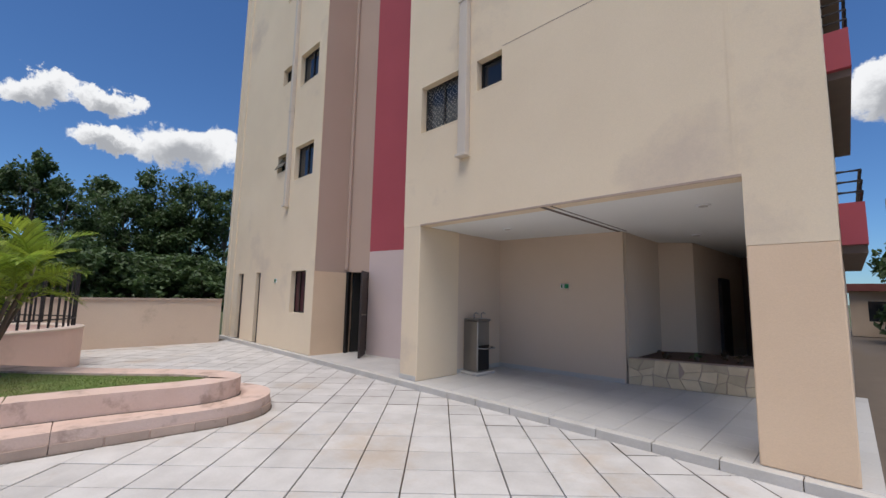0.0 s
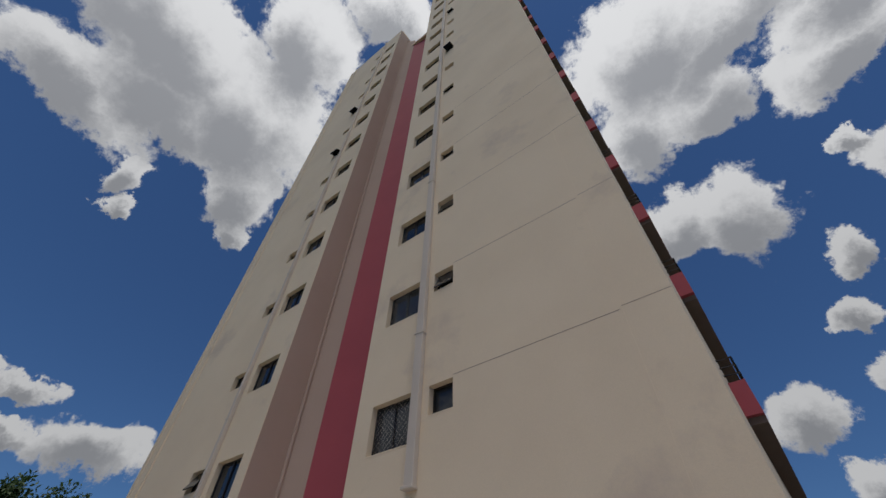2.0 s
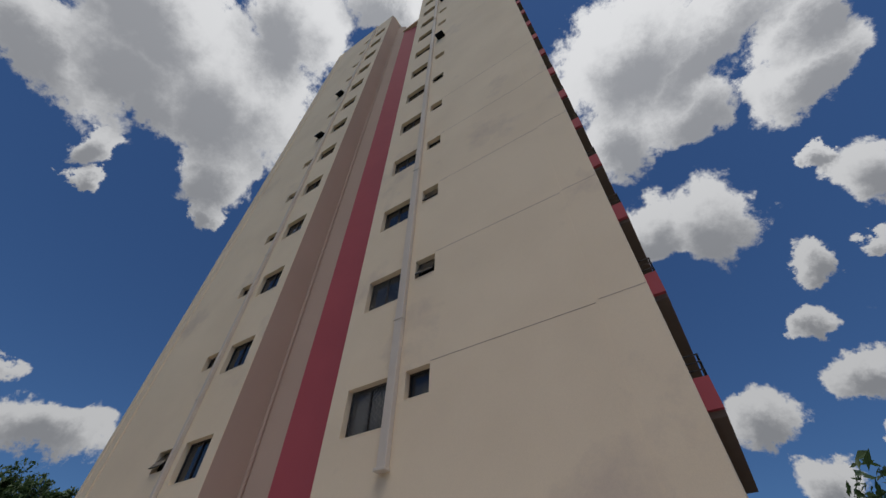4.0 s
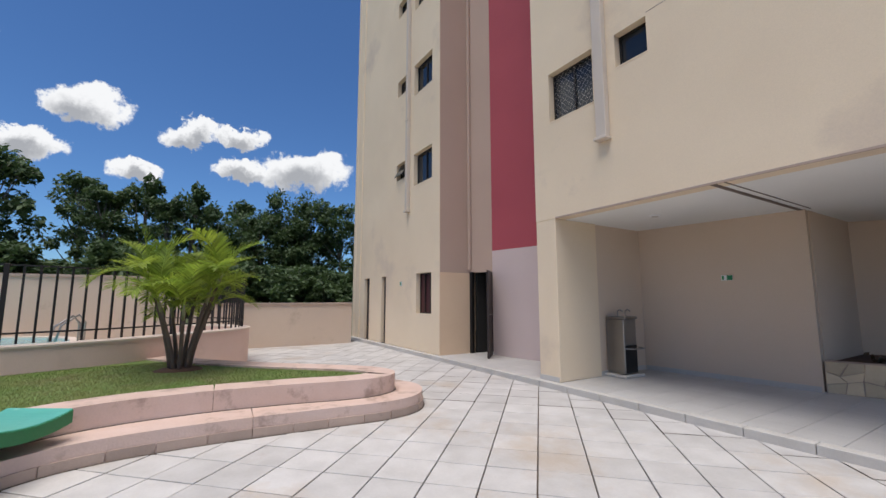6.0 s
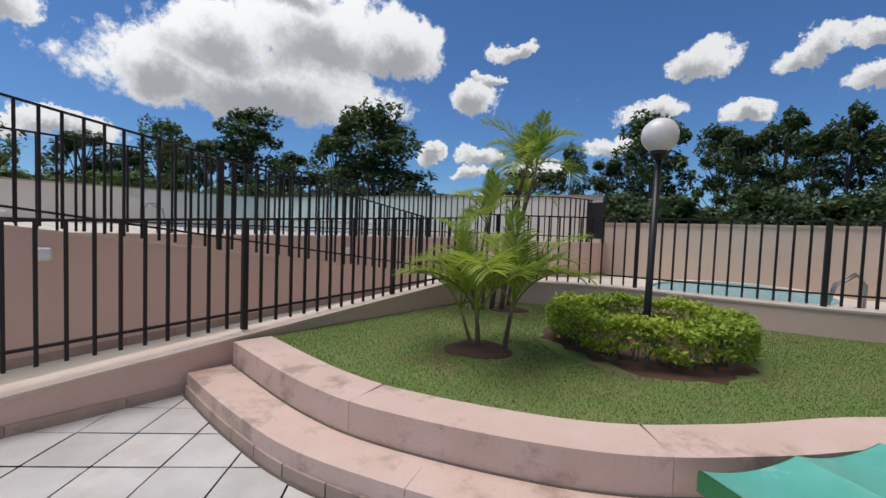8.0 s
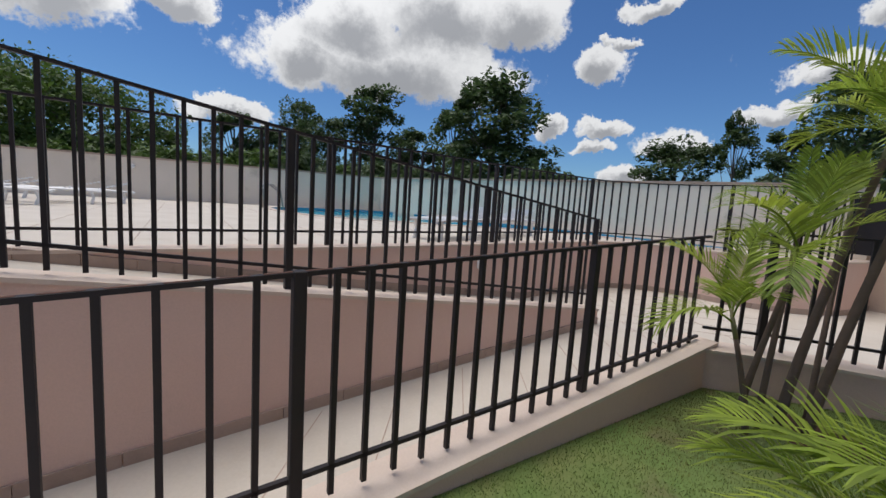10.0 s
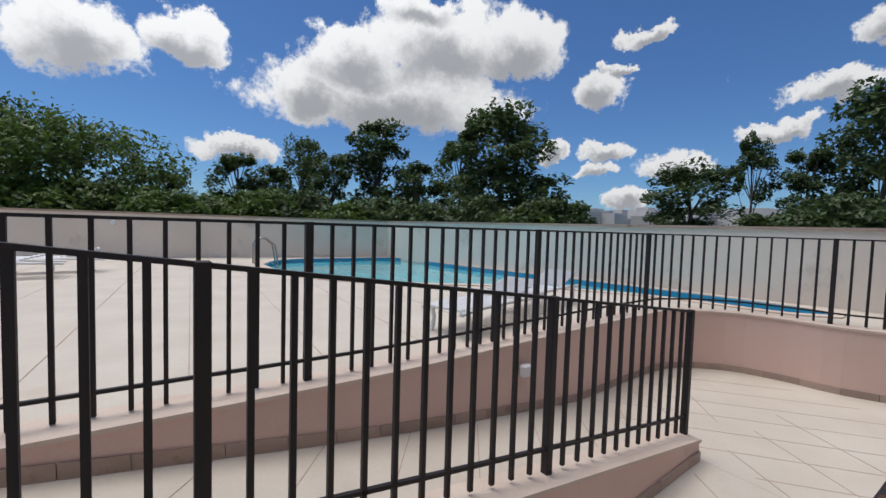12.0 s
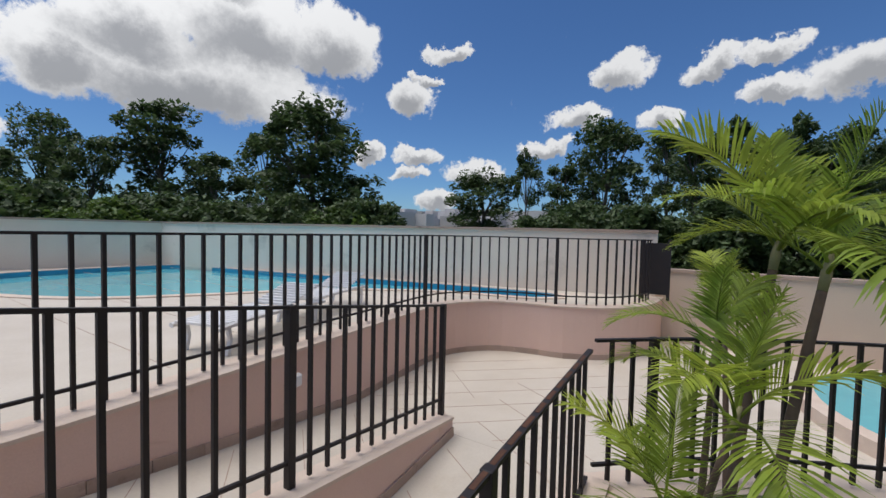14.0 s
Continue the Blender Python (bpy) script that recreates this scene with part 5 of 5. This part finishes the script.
part("plate", bm, kerb_mat, drain)


# ---- grass ----
def blades():
    r = random.Random(8)
    verts, faces = [], []
    while len(faces) < 130000:
        x, y = r.uniform(-9.2, -3.2), r.uniform(-7.0, 2.4)
        if not inside((x, y), GARDEN):
            continue
        if math.hypot(x + 6.5, y + 3.92) < 1.16 or math.hypot(x + 5.02, y + 5.0) < 0.36 or math.hypot(x + 8.2, y + 0.2) < 0.32 or math.hypot(x + 7.1, y + 6.1) < 0.35:
            continue
        a, h, w = r.uniform(0, 6.3), r.uniform(0.006, 0.022), 0.0042
        k = len(verts)
        dx, dy = math.cos(a), math.sin(a)
        verts += [(x - dy * w, y + dx * w, 0.405), (x + dy * w, y - dx * w, 0.405), (x + dx * h * 0.6, y + dy * h * 0.6, 0.41 + h)]
        faces.append((k, k + 1, k + 2))
    me = bpy.data.meshes.new("lawn_grass")
    me.from_pydata(verts, [], faces)
    me.materials.append(grass_leaf)
    tagged(new("lawn_grass", me), "short green grass blades with dry patches", "grass", kind="stuff")


blades()

# ---- paving ----
AX, BX = Vector((-0.7071, 0.7071)), Vector((0.7071, 0.7071))
TILE = 0.445
paving = empty("courtyard_paving", "square pale stone paving tiles laid diagonally", "paving", (-3, -1, 0), kind="structure")
PLANT_AREA = [tuple(p) for p in STEP_LINE] + [(-10, 0.3), (-10, -7.0)]


def tile_mesh(size, thick):
    bm = boxed((-size / 2, -size / 2, -thick), (size / 2, size / 2, 0), 0.003)
    me = bpy.data.meshes.new("tile")
    bm.to_mesh(me)
    bm.free()
    me.materials.append(tile_mat)
    return me


def lay_paving():
    r = random.Random(2)
    me = tile_mesh(TILE - 0.013, 0.03)
    rest = bmesh.new()
    near = []
    for i in range(-60, 60):
        for j in range(-60, 60):
            p = AX * (2.475 + i * TILE + TILE / 2) + BX * (-3.86 + j * TILE + TILE / 2)
            if not (-14.6 < p.x < 9 and -7.15 < p.y < 5.25) or all(inside(p + Vector(o), PLANT_AREA) for o in ((0.3, 0), (-0.3, 0), (0, 0.3), (0, -0.3))):
                continue
            near.append(((p - Vector((-2.6, 0.0))).length, p))
    near.sort(key=lambda e: e[0])
    for k, (_, p) in enumerate(near):
        m = Matrix.Translation((p.x, p.y, r.uniform(-0.002, 0.002))) @ Matrix.Rotation(math.atan2(AX.y, AX.x) + r.uniform(-0.006, 0.006), 4, "Z")
        if k < 300:
            ob = new("tile", me)
            ob.matrix_basis = m
            hang(ob, paving)
        else:
            s = TILE / 2 - 0.0065
            rest.faces.new([rest.verts.new(m @ Vector((x, y, 0))) for x, y in ((-s, -s), (s, -s), (s, s), (-s, s))])
    ob = finish("outer_tiles", rest, tile_mat)
    tagged(ob, kind="stuff")
    hang(ob, paving)


lay_paving()
kerb = empty("porch_kerb", "pale stone kerb along the porch step", "kerb", (-6, 5, 0), kind="structure")
for i in range(26):
    x = -15.6 + i * 0.6
    bm = boxed((x, Y0 - 0.13, -0.02), (x + 0.592, Y0 - 0.004, 0.098), 0.006)
    hang(finish("kerb_stone", bm, kerb_mat), kerb)
porch = empty("porch_paving", "grey square tiles on the porch floor", "paving", (-3, 7, 0.1), kind="structure")
ptile = tile_mesh(0.425 - 0.006, 0.02)
ptile.materials[0] = porch_tile
for i in range(36):
    for j in range(11):
        x, y = -15.2 + i * 0.425, Y0 + 0.21 + j * 0.425
        if x > -9.3:
            ob = new("tile", ptile)
            ob.matrix_basis = Matrix.Translation((x, y, 0.1))
            hang(ob, porch)
# large slabs of the pool deck and ramp: thin joint lines
joints = empty("deck_joints", "thin dark joints between the deck slabs", "joint", (-6, -12, 1.42), kind="structure")
for i in range(14):
    x = 3 - i * 1.1
    hang(finish("joint", boxed((x, -21, 1.418), (x + 0.008, -10.6, 1.423)), skirting), joints)

for k in range(9):
    x = -7.9 - k * 0.62
    bm = bmesh.new()
    a, b = Vector((x + 1.6, -10.3)), Vector((x - 1.2, -7.2))
    line = [p for p in line_of(a, b, 30) if -11.2 < p.x < -8.0 and (p.x > -10.6 or p.y > -9.7)]
    if len(line) > 3:
        strip(bm, line, -0.005, 0.005, 0.447, 0.452)
        hang(finish("joint", bm, skirting), joints)
for k in range(9):
    x = -3.0 - k * 0.75
    bm = bmesh.new()
    strip(bm, line_of((x, -8.45 + 0.068 * x - 0.02), (x - 0.8, -9.95), 10), -0.004, 0.004, lambda p: upper_floor(p) - 0.003, lambda p: upper_floor(p) + 0.002)
    hang(finish("joint", bm, skirting), joints)
    bm = bmesh.new()
    strip(bm, line_of((x, -7.2), (x - 0.9, -8.2 + 0.068 * x), 10), -0.004, 0.004, lambda p: lower_floor(p), lambda p: lower_floor(p) + 0.007)
    hang(finish("joint", bm, skirting), joints)
